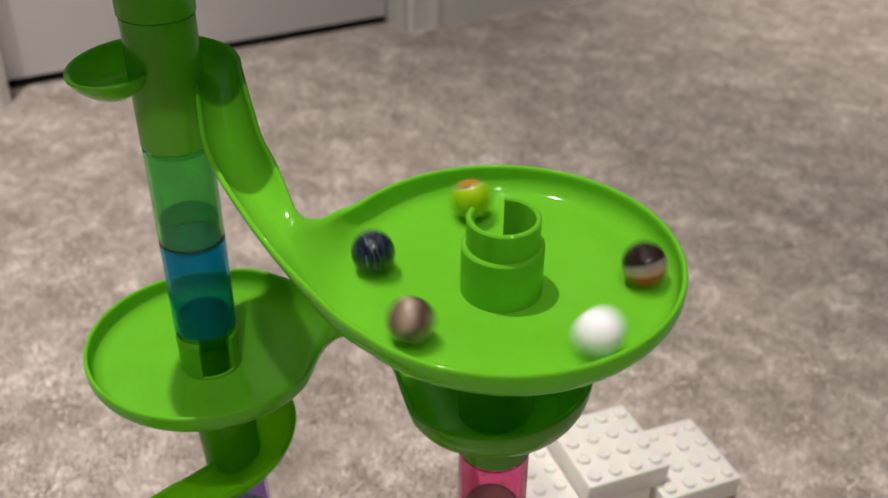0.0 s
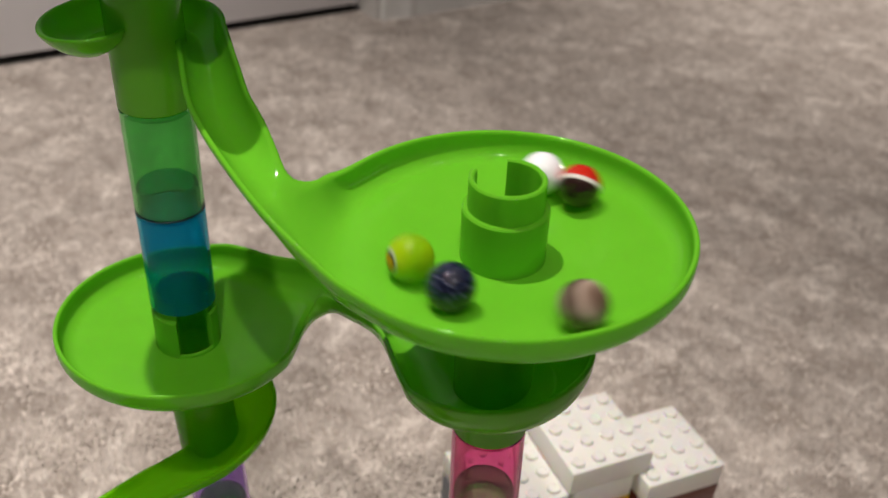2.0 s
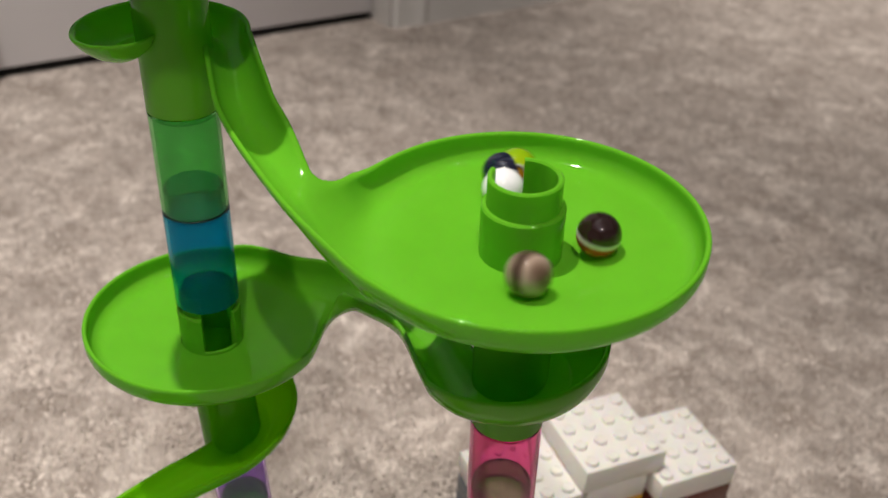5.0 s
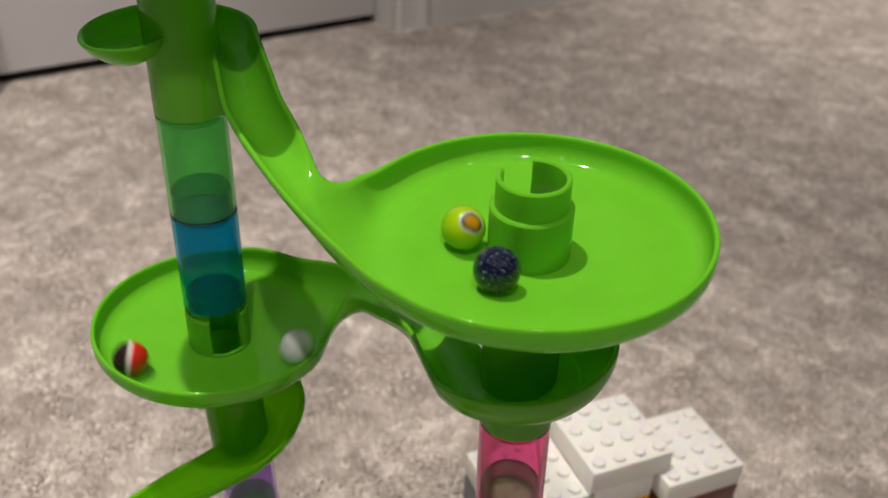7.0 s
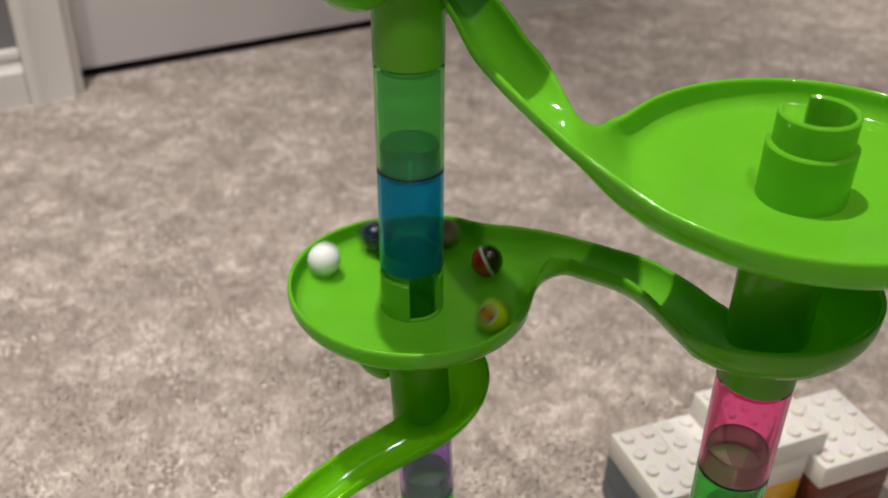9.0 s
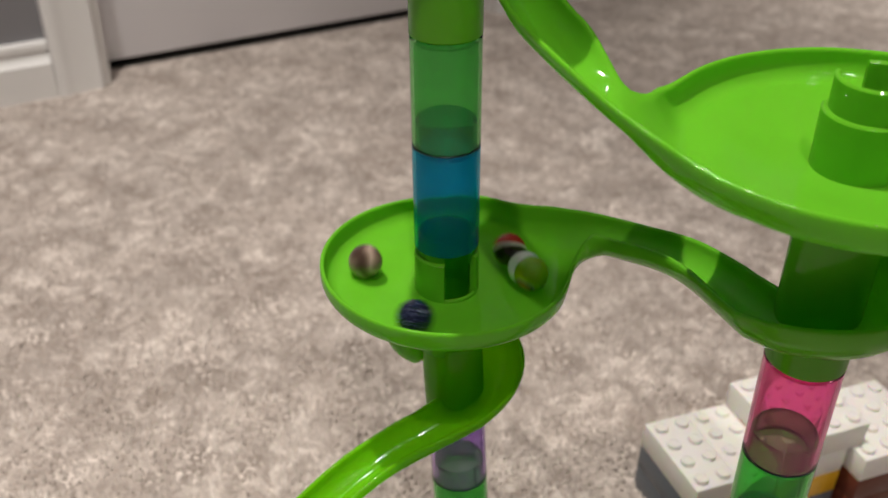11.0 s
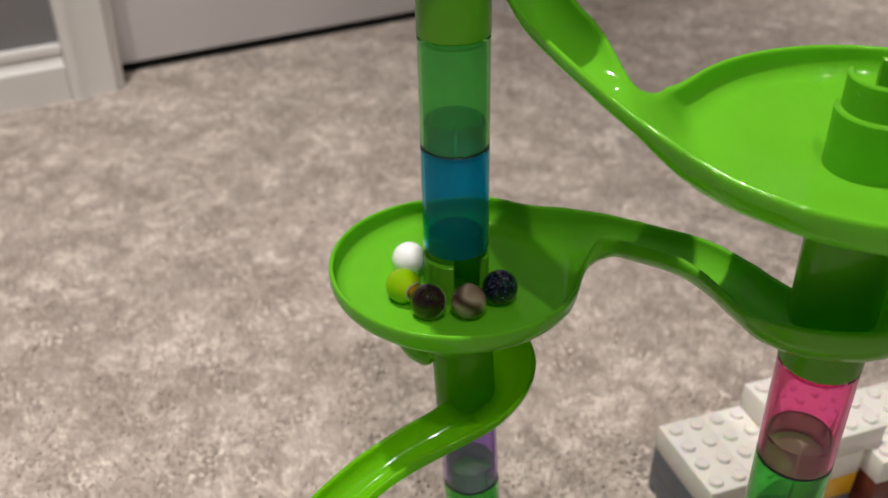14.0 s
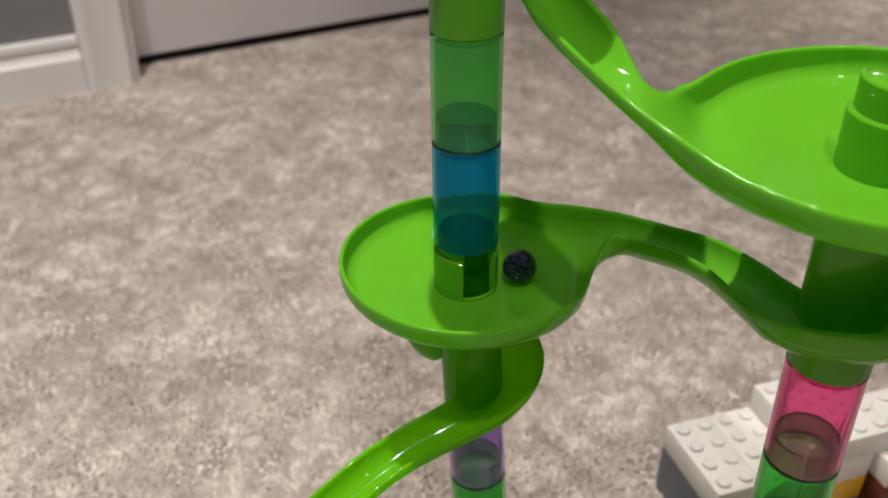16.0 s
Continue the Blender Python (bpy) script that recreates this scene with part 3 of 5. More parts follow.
def swirl_glass(name, stops, scale, distort, rough=0.04, coat=0.5, phase=0.0):
    m, nt, b = mat(name, (0.5, 0.5, 0.5), rough)
    tc = nt.nodes.new("ShaderNodeTexCoord")
    w = nt.nodes.new("ShaderNodeTexWave")
    w.inputs["Scale"].default_value = scale
    w.inputs["Distortion"].default_value = distort
    w.inputs["Phase Offset"].default_value = phase
    w.inputs["Detail"].default_value = 3
    w.inputs["Detail Scale"].default_value = 1.5
    nt.links.new(tc.outputs["Object"], w.inputs["Vector"])
    r = ramp(nt, w.outputs["Fac"], stops)
    nt.links.new(r.outputs[0], b.inputs["Base Color"])
    b.inputs["Coat Weight"].default_value = coat
    return m


M_BROWN = swirl_glass("tan_swirl_glass", [(0.0, (0.06, 0.036, 0.026)), (0.16, (0.19, 0.13, 0.10)), (0.42, (0.40, 0.30, 0.24)), (0.75, (0.28, 0.195, 0.15)), (1.0, (0.13, 0.08, 0.055))], 15, 7.0)


def speckled_glass(name):
    m, nt, b = mat(name, (0.01, 0.01, 0.03), 0.04)
    r = ramp(nt, noise_node(nt, 1150.0, 2, 0.6).outputs[0], [(0.0, (0.003, 0.004, 0.012)), (0.55, (0.005, 0.007, 0.024)), (0.64, (0.05, 0.065, 0.12)), (0.74, (0.42, 0.46, 0.54))])
    nt.links.new(r.outputs[0], b.inputs["Base Color"])
    b.inputs["Coat Weight"].default_value = 0.5
    return m


M_NAVY = speckled_glass("navy_speckled_glass")
M_RED = swirl_glass("red_white_black_glass", [(0.0, (0.55, 0.02, 0.01)), (0.44, (0.55, 0.02, 0.01)), (0.5, (0.75, 0.68, 0.64)), (0.58, (0.75, 0.68, 0.64)), (0.64, (0.03, 0.012, 0.01)), (1.0, (0.02, 0.01, 0.01))], 9.6, 0.4, phase=math.pi / 2)
M_LIME = swirl_glass("yellow_green_glass", [(0.0, (0.30, 0.58, 0.004)), (0.70, (0.48, 0.68, 0.006)), (0.76, (0.62, 0.60, 0.50)), (0.80, (0.05, 0.04, 0.02)), (0.86, (0.62, 0.27, 0.01)), (0.97, (0.55, 0.22, 0.01)), (1.0, (0.06, 0.04, 0.03))], 16, 2.6)
M_LIME.node_tree.nodes["Principled BSDF"].inputs["Transmission Weight"].default_value = 0.3
M_LIME.node_tree.nodes["Principled BSDF"].inputs["IOR"].default_value = 1.45


def marble(label, material):
    t = part("marble", ball(bmesh.new(), R_MARBLE), material)
    return tagged(t, label, "marble", "marbles")


WHITE = marble("glossy opaque white glass marble", M_WHITE)
RED = marble("red, white and black banded glass marble", M_RED)
NAVY = marble("dark navy glass marble with white flecks", M_NAVY)
BROWN = marble("tan and brown swirled glass marble", M_BROWN)
LIME = marble("yellow green glass marble with an amber swirl", M_LIME)


def rolling(rows, tilt, facing=()):
    """Poses of a marble that rolls along (seconds, x, y, z), turned by tilt at first; facing: where its dark side has spun to at some seconds."""
    q = Euler([radians(a) for a in tilt]).to_quaternion()
    made, last = [], None
    for t, x, y, z in rows:
        at = Vector((x, y, z))
        if last is not None:
            go = at - last
            if go.length > 1e-5:
                side = Vector((0, 0, 1)).cross(go)
                if side.length > 1e-6:
                    q = Quaternion(side.normalized(), min(go.length / R_MARBLE, 0.85)) @ q
        made.append((t, at, q.copy()))
        last = at
    spins = []
    for when, to in facing:
        q = min(made, key=lambda m: abs(m[0] - when))[2]
        spins.append((when, (q @ Vector((1, 0, 0))).rotation_difference(Vector(to))))
    poses = []
    for t, at, q in made:
        if spins:
            k = sum(t > when for when, _ in spins)
            lo, hi = spins[max(0, k - 1)], spins[min(k, len(spins) - 1)]
            u = 0.0 if hi[0] == lo[0] else (t - lo[0]) / (hi[0] - lo[0])
            q = lo[1].slerp(hi[1], u) @ q
        poses.append((t, Matrix.LocRotScale(at, q, None)))
    return poses


def motions():
    walk(WHITE, rolling([
        (0, 0.0760, 0.2831, 0.3627), (0.1, 0.0968, 0.3164, 0.3646), (0.2, 0.0860, 0.3500, 0.3649), (0.3, 0.0565, 0.3677, 0.3639), (0.4, 0.0248, 0.3584, 0.3619), (0.5, 0.0055, 0.3306, 0.3601),
        (0.6, 0.0095, 0.2971, 0.3596), (0.7, 0.0344, 0.2787, 0.3603), (0.8, 0.0643, 0.2764, 0.3620), (0.9, 0.0874, 0.2975, 0.3636), (1, 0.0884, 0.3261, 0.3640), (1.1, 0.0704, 0.3486, 0.3629),
        (1.2, 0.0443, 0.3550, 0.3614), (1.3, 0.0223, 0.3406, 0.3594), (1.4, 0.0156, 0.3162, 0.3584), (1.5, 0.0248, 0.2926, 0.3590), (1.6, 0.0455, 0.2867, 0.3595), (1.7, 0.0665, 0.2953, 0.3604),
        (1.8, 0.0792, 0.3136, 0.3617), (1.9, 0.0761, 0.3369, 0.3623), (2, 0.0611, 0.3551, 0.3628), (2.1, 0.0356, 0.3537, 0.3611), (2.2, 0.0155, 0.3385, 0.3599), (2.3, 0.0069, 0.3116, 0.3595),
        (2.4, 0.0186, 0.2892, 0.3596), (2.5, 0.0393, 0.2783, 0.3605), (2.6, 0.0650, 0.2784, 0.3620), (2.7, 0.0826, 0.2983, 0.3630), (2.8, 0.0860, 0.3260, 0.3635), (2.9, 0.0733, 0.3507, 0.3637),
        (3, 0.0478, 0.3578, 0.3622), (3.1, 0.0248, 0.3453, 0.3600), (3.2, 0.0131, 0.3198, 0.3588), (3.3, 0.0177, 0.2931, 0.3594), (3.4, 0.0366, 0.2792, 0.3603), (3.5, 0.0603, 0.2788, 0.3616),
        (3.6, 0.0796, 0.2944, 0.3627), (3.7, 0.0867, 0.3185, 0.3634), (3.8, 0.0771, 0.3411, 0.3630), (3.9, 0.0507, 0.3512, 0.3610), (4, 0.0308, 0.3489, 0.3603), (4.1, 0.0149, 0.3308, 0.3592),
        (4.2, 0.0148, 0.3099, 0.3587), (4.3, 0.0347, 0.2859, 0.3595), (4.4, 0.0585, 0.2870, 0.3605), (4.5, 0.0747, 0.3007, 0.3614), (4.6, 0.0795, 0.3190, 0.3618), (4.7, 0.0744, 0.3349, 0.3617),
        (4.8, 0.0638, 0.3446, 0.3611), (4.9, 0.0518, 0.3479, 0.3603), (5, 0.0415, 0.3463, 0.3595), (5.1, 0.0341, 0.3419, 0.3588), (5.2, 0.0297, 0.3365, 0.3582), (5.3, 0.0277, 0.3314, 0.3577),
        (5.4, 0.0443, 0.3223, 0.3570), (5.5, 0.0491, 0.3221, 0.3150), (5.55, 0.0497, 0.3227, 0.3010), (5.7, 0.0560, 0.3369, 0.3017), (5.8, 0.0716, 0.3286, 0.3009), (5.9, 0.0690, 0.3093, 0.3000),
        (6, 0.0517, 0.2985, 0.2977), (6.1, 0.0332, 0.3046, 0.2957), (6.2, 0.0221, 0.3348, 0.2902), (6.3, 0.0131, 0.3634, 0.2830), (6.4, -0.0152, 0.3995, 0.2715), (6.5, -0.0579, 0.4289, 0.2580),
        (6.6, -0.1089, 0.4244, 0.2575), (6.7, -0.1270, 0.3846, 0.2579), (6.8, -0.1041, 0.3559, 0.2576), (6.9, -0.0706, 0.3518, 0.2577), (7, -0.0431, 0.3752, 0.2578), (7.1, -0.0415, 0.4080, 0.2580),
        (7.2, -0.0611, 0.4309, 0.2580), (7.3, -0.0990, 0.4338, 0.2580), (7.4, -0.1191, 0.4164, 0.2578), (7.5, -0.1225, 0.3816, 0.2575), (7.6, -0.1052, 0.3559, 0.2577), (7.7, -0.0751, 0.3530, 0.2574),
        (7.8, -0.0515, 0.3756, 0.2567), (7.9, -0.0445, 0.4074, 0.2576), (8, -0.0575, 0.4286, 0.2580), (8.1, -0.0984, 0.4231, 0.2564), (8.2, -0.1110, 0.4156, 0.2568), (8.3, -0.1209, 0.3869, 0.2571),
        (8.4, -0.1086, 0.3605, 0.2575), (8.5, -0.0829, 0.3564, 0.2567), (8.6, -0.0529, 0.3691, 0.2571), (8.7, -0.0393, 0.4001, 0.2579), (8.8, -0.0503, 0.4223, 0.2580), (8.9, -0.0894, 0.4363, 0.2580),
        (9, -0.1244, 0.4063, 0.2578), (9.1, -0.1171, 0.3697, 0.2575), (9.2, -0.0864, 0.3505, 0.2576), (9.3, -0.0508, 0.3662, 0.2576), (9.4, -0.0436, 0.4033, 0.2575), (9.5, -0.0687, 0.4303, 0.2575),
        (9.6, -0.1044, 0.4265, 0.2574), (9.7, -0.1228, 0.3969, 0.2574), (9.8, -0.1118, 0.3650, 0.2573), (9.9, -0.0814, 0.3530, 0.2573), (10, -0.0532, 0.3674, 0.2572), (10.1, -0.0449, 0.3968, 0.2571),
        (10.2, -0.0597, 0.4223, 0.2571), (10.3, -0.0871, 0.4297, 0.2570), (10.4, -0.1111, 0.4169, 0.2569), (10.5, -0.1200, 0.3924, 0.2569), (10.6, -0.1114, 0.3691, 0.2568), (10.7, -0.0910, 0.3569, 0.2567),
        (10.8, -0.0686, 0.3595, 0.2567), (10.9, -0.0528, 0.3739, 0.2566), (11, -0.0481, 0.3936, 0.2565), (11.1, -0.0543, 0.4116, 0.2565), (11.2, -0.0680, 0.4230, 0.2564), (11.3, -0.0844, 0.4261, 0.2563),
        (11.4, -0.0936, 0.4123, 0.2542), (11.5, -0.1027, 0.4033, 0.2542), (11.6, -0.1099, 0.3931, 0.2549), (11.7, -0.1072, 0.3840, 0.2547), (11.8, -0.1017, 0.3795, 0.2540), (11.9, -0.0919, 0.3712, 0.2542),
        (12, -0.0777, 0.3664, 0.2549), (12.1, -0.0615, 0.3754, 0.2550), (12.2, -0.0524, 0.3952, 0.2557), (12.3, -0.0544, 0.4141, 0.2567), (12.4, -0.0665, 0.4253, 0.2569), (12.5, -0.0836, 0.4294, 0.2569),
        (12.6, -0.0992, 0.4193, 0.2558), (12.7, -0.1074, 0.4093, 0.2555), (12.8, -0.1093, 0.3930, 0.2548), (12.9, -0.1027, 0.3780, 0.2545), (13, -0.0931, 0.3683, 0.2548), (13.1, -0.0776, 0.3659, 0.2550),
        (13.2, -0.0629, 0.3774, 0.2546), (13.3, -0.0570, 0.3954, 0.2548), (13.4, -0.0598, 0.4139, 0.2559), (13.5, -0.0706, 0.4246, 0.2565), (13.6, -0.0848, 0.4242, 0.2560), (13.7, -0.0928, 0.4214, 0.2557),
        (13.8, -0.1021, 0.4137, 0.2553), (13.9, -0.1020, 0.4044, 0.2540), (14, -0.1041, 0.4004, 0.2541), (14.1, -0.1056, 0.3953, 0.2542), (14.2, -0.1056, 0.3914, 0.2541), (14.3, -0.1056, 0.3911, 0.2539),
        (14.4, -0.1056, 0.3914, 0.2540), (14.5, -0.1056, 0.3925, 0.2542), (14.6, -0.1055, 0.3940, 0.2541), (14.7, -0.1053, 0.3957, 0.2540), (14.8, -0.1051, 0.3968, 0.2540), (14.9, -0.1048, 0.3981, 0.2540),
        (15, -0.1049, 0.3977, 0.2541), (15.1, -0.1050, 0.3974, 0.2541), (15.2, -0.1051, 0.3971, 0.2541), (15.3, -0.1047, 0.3985, 0.2540), (15.4, -0.1040, 0.4005, 0.2541), (15.5, -0.1027, 0.4032, 0.2540),
        (15.6, -0.1012, 0.4062, 0.2543), (15.7, -0.0998, 0.4078, 0.2543), (15.8, -0.0990, 0.4092, 0.2543), (15.9, -0.0985, 0.4127, 0.2547), (16, -0.0927, 0.4172, 0.2549),
    ], (0, 0, 0)))
    walk(RED, rolling([
        (0, 0.0940, 0.3193, 0.3645), (0.1, 0.0863, 0.3486, 0.3649), (0.2, 0.0598, 0.3611, 0.3636), (0.3, 0.0297, 0.3529, 0.3611), (0.4, 0.0095, 0.3293, 0.3597), (0.5, 0.0065, 0.3014, 0.3596),
        (0.6, 0.0249, 0.2833, 0.3599), (0.7, 0.0528, 0.2752, 0.3613), (0.8, 0.0795, 0.2868, 0.3630), (0.9, 0.0928, 0.3143, 0.3643), (1, 0.0857, 0.3442, 0.3647), (1.1, 0.0625, 0.3652, 0.3641),
        (1.2, 0.0306, 0.3614, 0.3623), (1.3, 0.0074, 0.3403, 0.3606), (1.4, 0.0026, 0.3100, 0.3597), (1.5, 0.0203, 0.2873, 0.3597), (1.6, 0.0465, 0.2762, 0.3609), (1.7, 0.0769, 0.2837, 0.3628),
        (1.8, 0.0940, 0.3079, 0.3642), (1.9, 0.0902, 0.3325, 0.3645), (2, 0.0735, 0.3470, 0.3632), (2.1, 0.0465, 0.3525, 0.3610), (2.2, 0.0287, 0.3384, 0.3585), (2.3, 0.0222, 0.3170, 0.3575),
        (2.4, 0.0268, 0.2965, 0.3584), (2.5, 0.0399, 0.2900, 0.3588), (2.6, 0.0544, 0.2884, 0.3598), (2.7, 0.0666, 0.2976, 0.3601), (2.8, 0.0752, 0.3099, 0.3609), (2.9, 0.0783, 0.3239, 0.3617),
        (3, 0.0722, 0.3363, 0.3614), (3.1, 0.0623, 0.3436, 0.3607), (3.2, 0.0368, 0.3431, 0.3589), (3.3, 0.0245, 0.3272, 0.3576), (3.4, 0.0204, 0.3128, 0.3578), (3.5, 0.0251, 0.2995, 0.3582),
        (3.6, 0.0350, 0.2917, 0.3586), (3.7, 0.0470, 0.2882, 0.3593), (3.8, 0.0593, 0.2955, 0.3593), (3.9, 0.0691, 0.3048, 0.3598), (4, 0.0748, 0.3184, 0.3606), (4.1, 0.0734, 0.3368, 0.3617),
        (4.2, 0.0629, 0.3481, 0.3616), (4.3, 0.0446, 0.3487, 0.3601), (4.4, 0.0292, 0.3419, 0.3590), (4.5, 0.0203, 0.3267, 0.3581), (4.6, 0.0224, 0.3090, 0.3577), (4.7, 0.0350, 0.2964, 0.3579),
        (4.8, 0.0525, 0.2944, 0.3587), (4.9, 0.0669, 0.3035, 0.3595), (5, 0.0725, 0.3185, 0.3601), (5.1, 0.0685, 0.3330, 0.3602), (5.2, 0.0584, 0.3419, 0.3598), (5.3, 0.0466, 0.3441, 0.3592),
        (5.4, 0.0370, 0.3413, 0.3586), (5.5, 0.0308, 0.3363, 0.3581), (5.6, 0.0277, 0.3314, 0.3577), (5.7, 0.0443, 0.3223, 0.3570), (5.8, 0.0491, 0.3221, 0.3150), (5.85, 0.0497, 0.3227, 0.3010),
        (6, 0.0560, 0.3369, 0.3017), (6.1, 0.0701, 0.3325, 0.3010), (6.2, 0.0719, 0.3161, 0.3004), (6.3, 0.0607, 0.3054, 0.3017), (6.4, 0.0363, 0.3081, 0.2998), (6.5, 0.0241, 0.3405, 0.2907),
        (6.6, 0.0085, 0.3714, 0.2806), (6.7, -0.0247, 0.4091, 0.2686), (6.8, -0.0966, 0.4339, 0.2578), (6.9, -0.1234, 0.4007, 0.2575), (7, -0.1120, 0.3602, 0.2577), (7.1, -0.0824, 0.3477, 0.2579),
        (7.2, -0.0527, 0.3601, 0.2578), (7.3, -0.0386, 0.3904, 0.2579), (7.4, -0.0508, 0.4229, 0.2580), (7.5, -0.0774, 0.4363, 0.2580), (7.6, -0.1149, 0.4200, 0.2577), (7.7, -0.1276, 0.3912, 0.2579),
        (7.8, -0.1162, 0.3625, 0.2579), (7.9, -0.0862, 0.3502, 0.2576), (8, -0.0542, 0.3651, 0.2573), (8.1, -0.0387, 0.3897, 0.2579), (8.2, -0.0620, 0.4078, 0.2548), (8.3, -0.0887, 0.4213, 0.2555),
        (8.4, -0.1046, 0.3990, 0.2540), (8.5, -0.1064, 0.3800, 0.2548), (8.6, -0.0992, 0.3644, 0.2560), (8.7, -0.0800, 0.3613, 0.2558), (8.8, -0.0635, 0.3770, 0.2546), (8.9, -0.0509, 0.3956, 0.2560),
        (9, -0.0493, 0.4137, 0.2574), (9.1, -0.0602, 0.4249, 0.2574), (9.2, -0.0841, 0.4353, 0.2577), (9.3, -0.1060, 0.4280, 0.2577), (9.4, -0.1210, 0.4101, 0.2576), (9.5, -0.1240, 0.3867, 0.2575),
        (9.6, -0.1136, 0.3652, 0.2575), (9.7, -0.0927, 0.3532, 0.2574), (9.8, -0.0687, 0.3554, 0.2573), (9.9, -0.0503, 0.3712, 0.2572), (10, -0.0448, 0.3948, 0.2571), (10.1, -0.0546, 0.4170, 0.2570),
        (10.2, -0.0757, 0.4287, 0.2569), (10.3, -0.0995, 0.4249, 0.2568), (10.4, -0.1157, 0.4074, 0.2567), (10.5, -0.1175, 0.3838, 0.2566), (10.6, -0.1042, 0.3645, 0.2565), (10.7, -0.0819, 0.3580, 0.2564),
        (10.8, -0.0608, 0.3670, 0.2563), (10.9, -0.0505, 0.3870, 0.2562), (11, -0.0551, 0.4087, 0.2560), (11.1, -0.0723, 0.4222, 0.2559), (11.2, -0.0936, 0.4217, 0.2558), (11.3, -0.1094, 0.4080, 0.2557),
        (11.4, -0.1109, 0.3833, 0.2554), (11.5, -0.1014, 0.3645, 0.2562), (11.6, -0.0822, 0.3563, 0.2567), (11.7, -0.0629, 0.3673, 0.2560), (11.8, -0.0526, 0.3895, 0.2557), (11.9, -0.0541, 0.4126, 0.2566),
        (12, -0.0667, 0.4324, 0.2578), (12.1, -0.0871, 0.4327, 0.2575), (12.2, -0.1010, 0.4196, 0.2561), (12.3, -0.1098, 0.4005, 0.2552), (12.4, -0.1092, 0.3772, 0.2556), (12.5, -0.0977, 0.3632, 0.2560),
        (12.6, -0.0789, 0.3609, 0.2559), (12.7, -0.0606, 0.3736, 0.2554), (12.8, -0.0528, 0.3953, 0.2556), (12.9, -0.0512, 0.4111, 0.2569), (13, -0.0588, 0.4224, 0.2572), (13.1, -0.0727, 0.4258, 0.2566),
        (13.2, -0.0936, 0.4213, 0.2557), (13.3, -0.1050, 0.4180, 0.2563), (13.4, -0.1120, 0.4079, 0.2561), (13.5, -0.1122, 0.3971, 0.2554), (13.6, -0.1053, 0.3884, 0.2542), (13.7, -0.1026, 0.3809, 0.2541),
        (13.8, -0.1000, 0.3746, 0.2545), (13.9, -0.0936, 0.3715, 0.2543), (14, -0.0921, 0.3681, 0.2547), (14.1, -0.0876, 0.3696, 0.2543), (14.2, -0.0805, 0.3698, 0.2542), (14.3, -0.0679, 0.3756, 0.2535),
        (14.4, -0.0791, 0.3862, 0.2515), (14.5, -0.0831, 0.3922, 0.2250), (14.57, -0.0831, 0.3922, 0.2070), (14.7, -0.0970, 0.4072, 0.2023), (14.8, -0.0893, 0.4129, 0.2013), (14.9, -0.0799, 0.4146, 0.2003),
        (15, -0.0705, 0.4122, 0.1991), (15.1, -0.0601, 0.4077, 0.1996), (15.2, -0.0582, 0.3942, 0.1956), (15.3, -0.0712, 0.3770, 0.1943), (15.4, -0.0928, 0.3656, 0.1882), (15.5, -0.1198, 0.3432, 0.1745),
        (15.6, -0.1389, 0.3198, 0.1647), (15.7, -0.1561, 0.2940, 0.1561), (15.8, -0.1660, 0.2667, 0.1487), (15.9, -0.1670, 0.2593, 0.1478), (16, -0.1670, 0.2593, 0.1478),
    ], (0, -90, 0), ((0, (-0.34, 0.24, 0.91)), (0.5, (0.36, 0.33, -0.87)), (1.0, (0.0, -0.82, 0.57)), (1.5, (0.86, -0.5, -0.14)), (2.0, (-0.21, -0.79, -0.57)), (2.5, (-0.3, -0.35, 0.88)), (3.0, (0.0, -0.94, -0.35)), (3.5, (0.93, -0.3, -0.2)), (4.0, (0.0, -0.82, 0.57)), (6.5, (0.33, -0.61, 0.72)), (7.0, (-0.95, -0.19, 0.23)), (7.5, (0.11, -0.81, 0.57)), (8.5, (0.72, 0.6, 0.35)), (9.0, (0.89, 0.08, 0.46)), (11.5, (0.23, -0.88, -0.42)), (12.0, (0.11, -0.75, 0.66)), (12.5, (0.57, -0.73, -0.38)), (13.0, (-0.1, 0.53, -0.84)), (13.5, (-0.21, -0.73, 0.65)), (14.0, (-0.1, -0.75, 0.65)), (15.5, (-0.34, 0.26, -0.91)))))
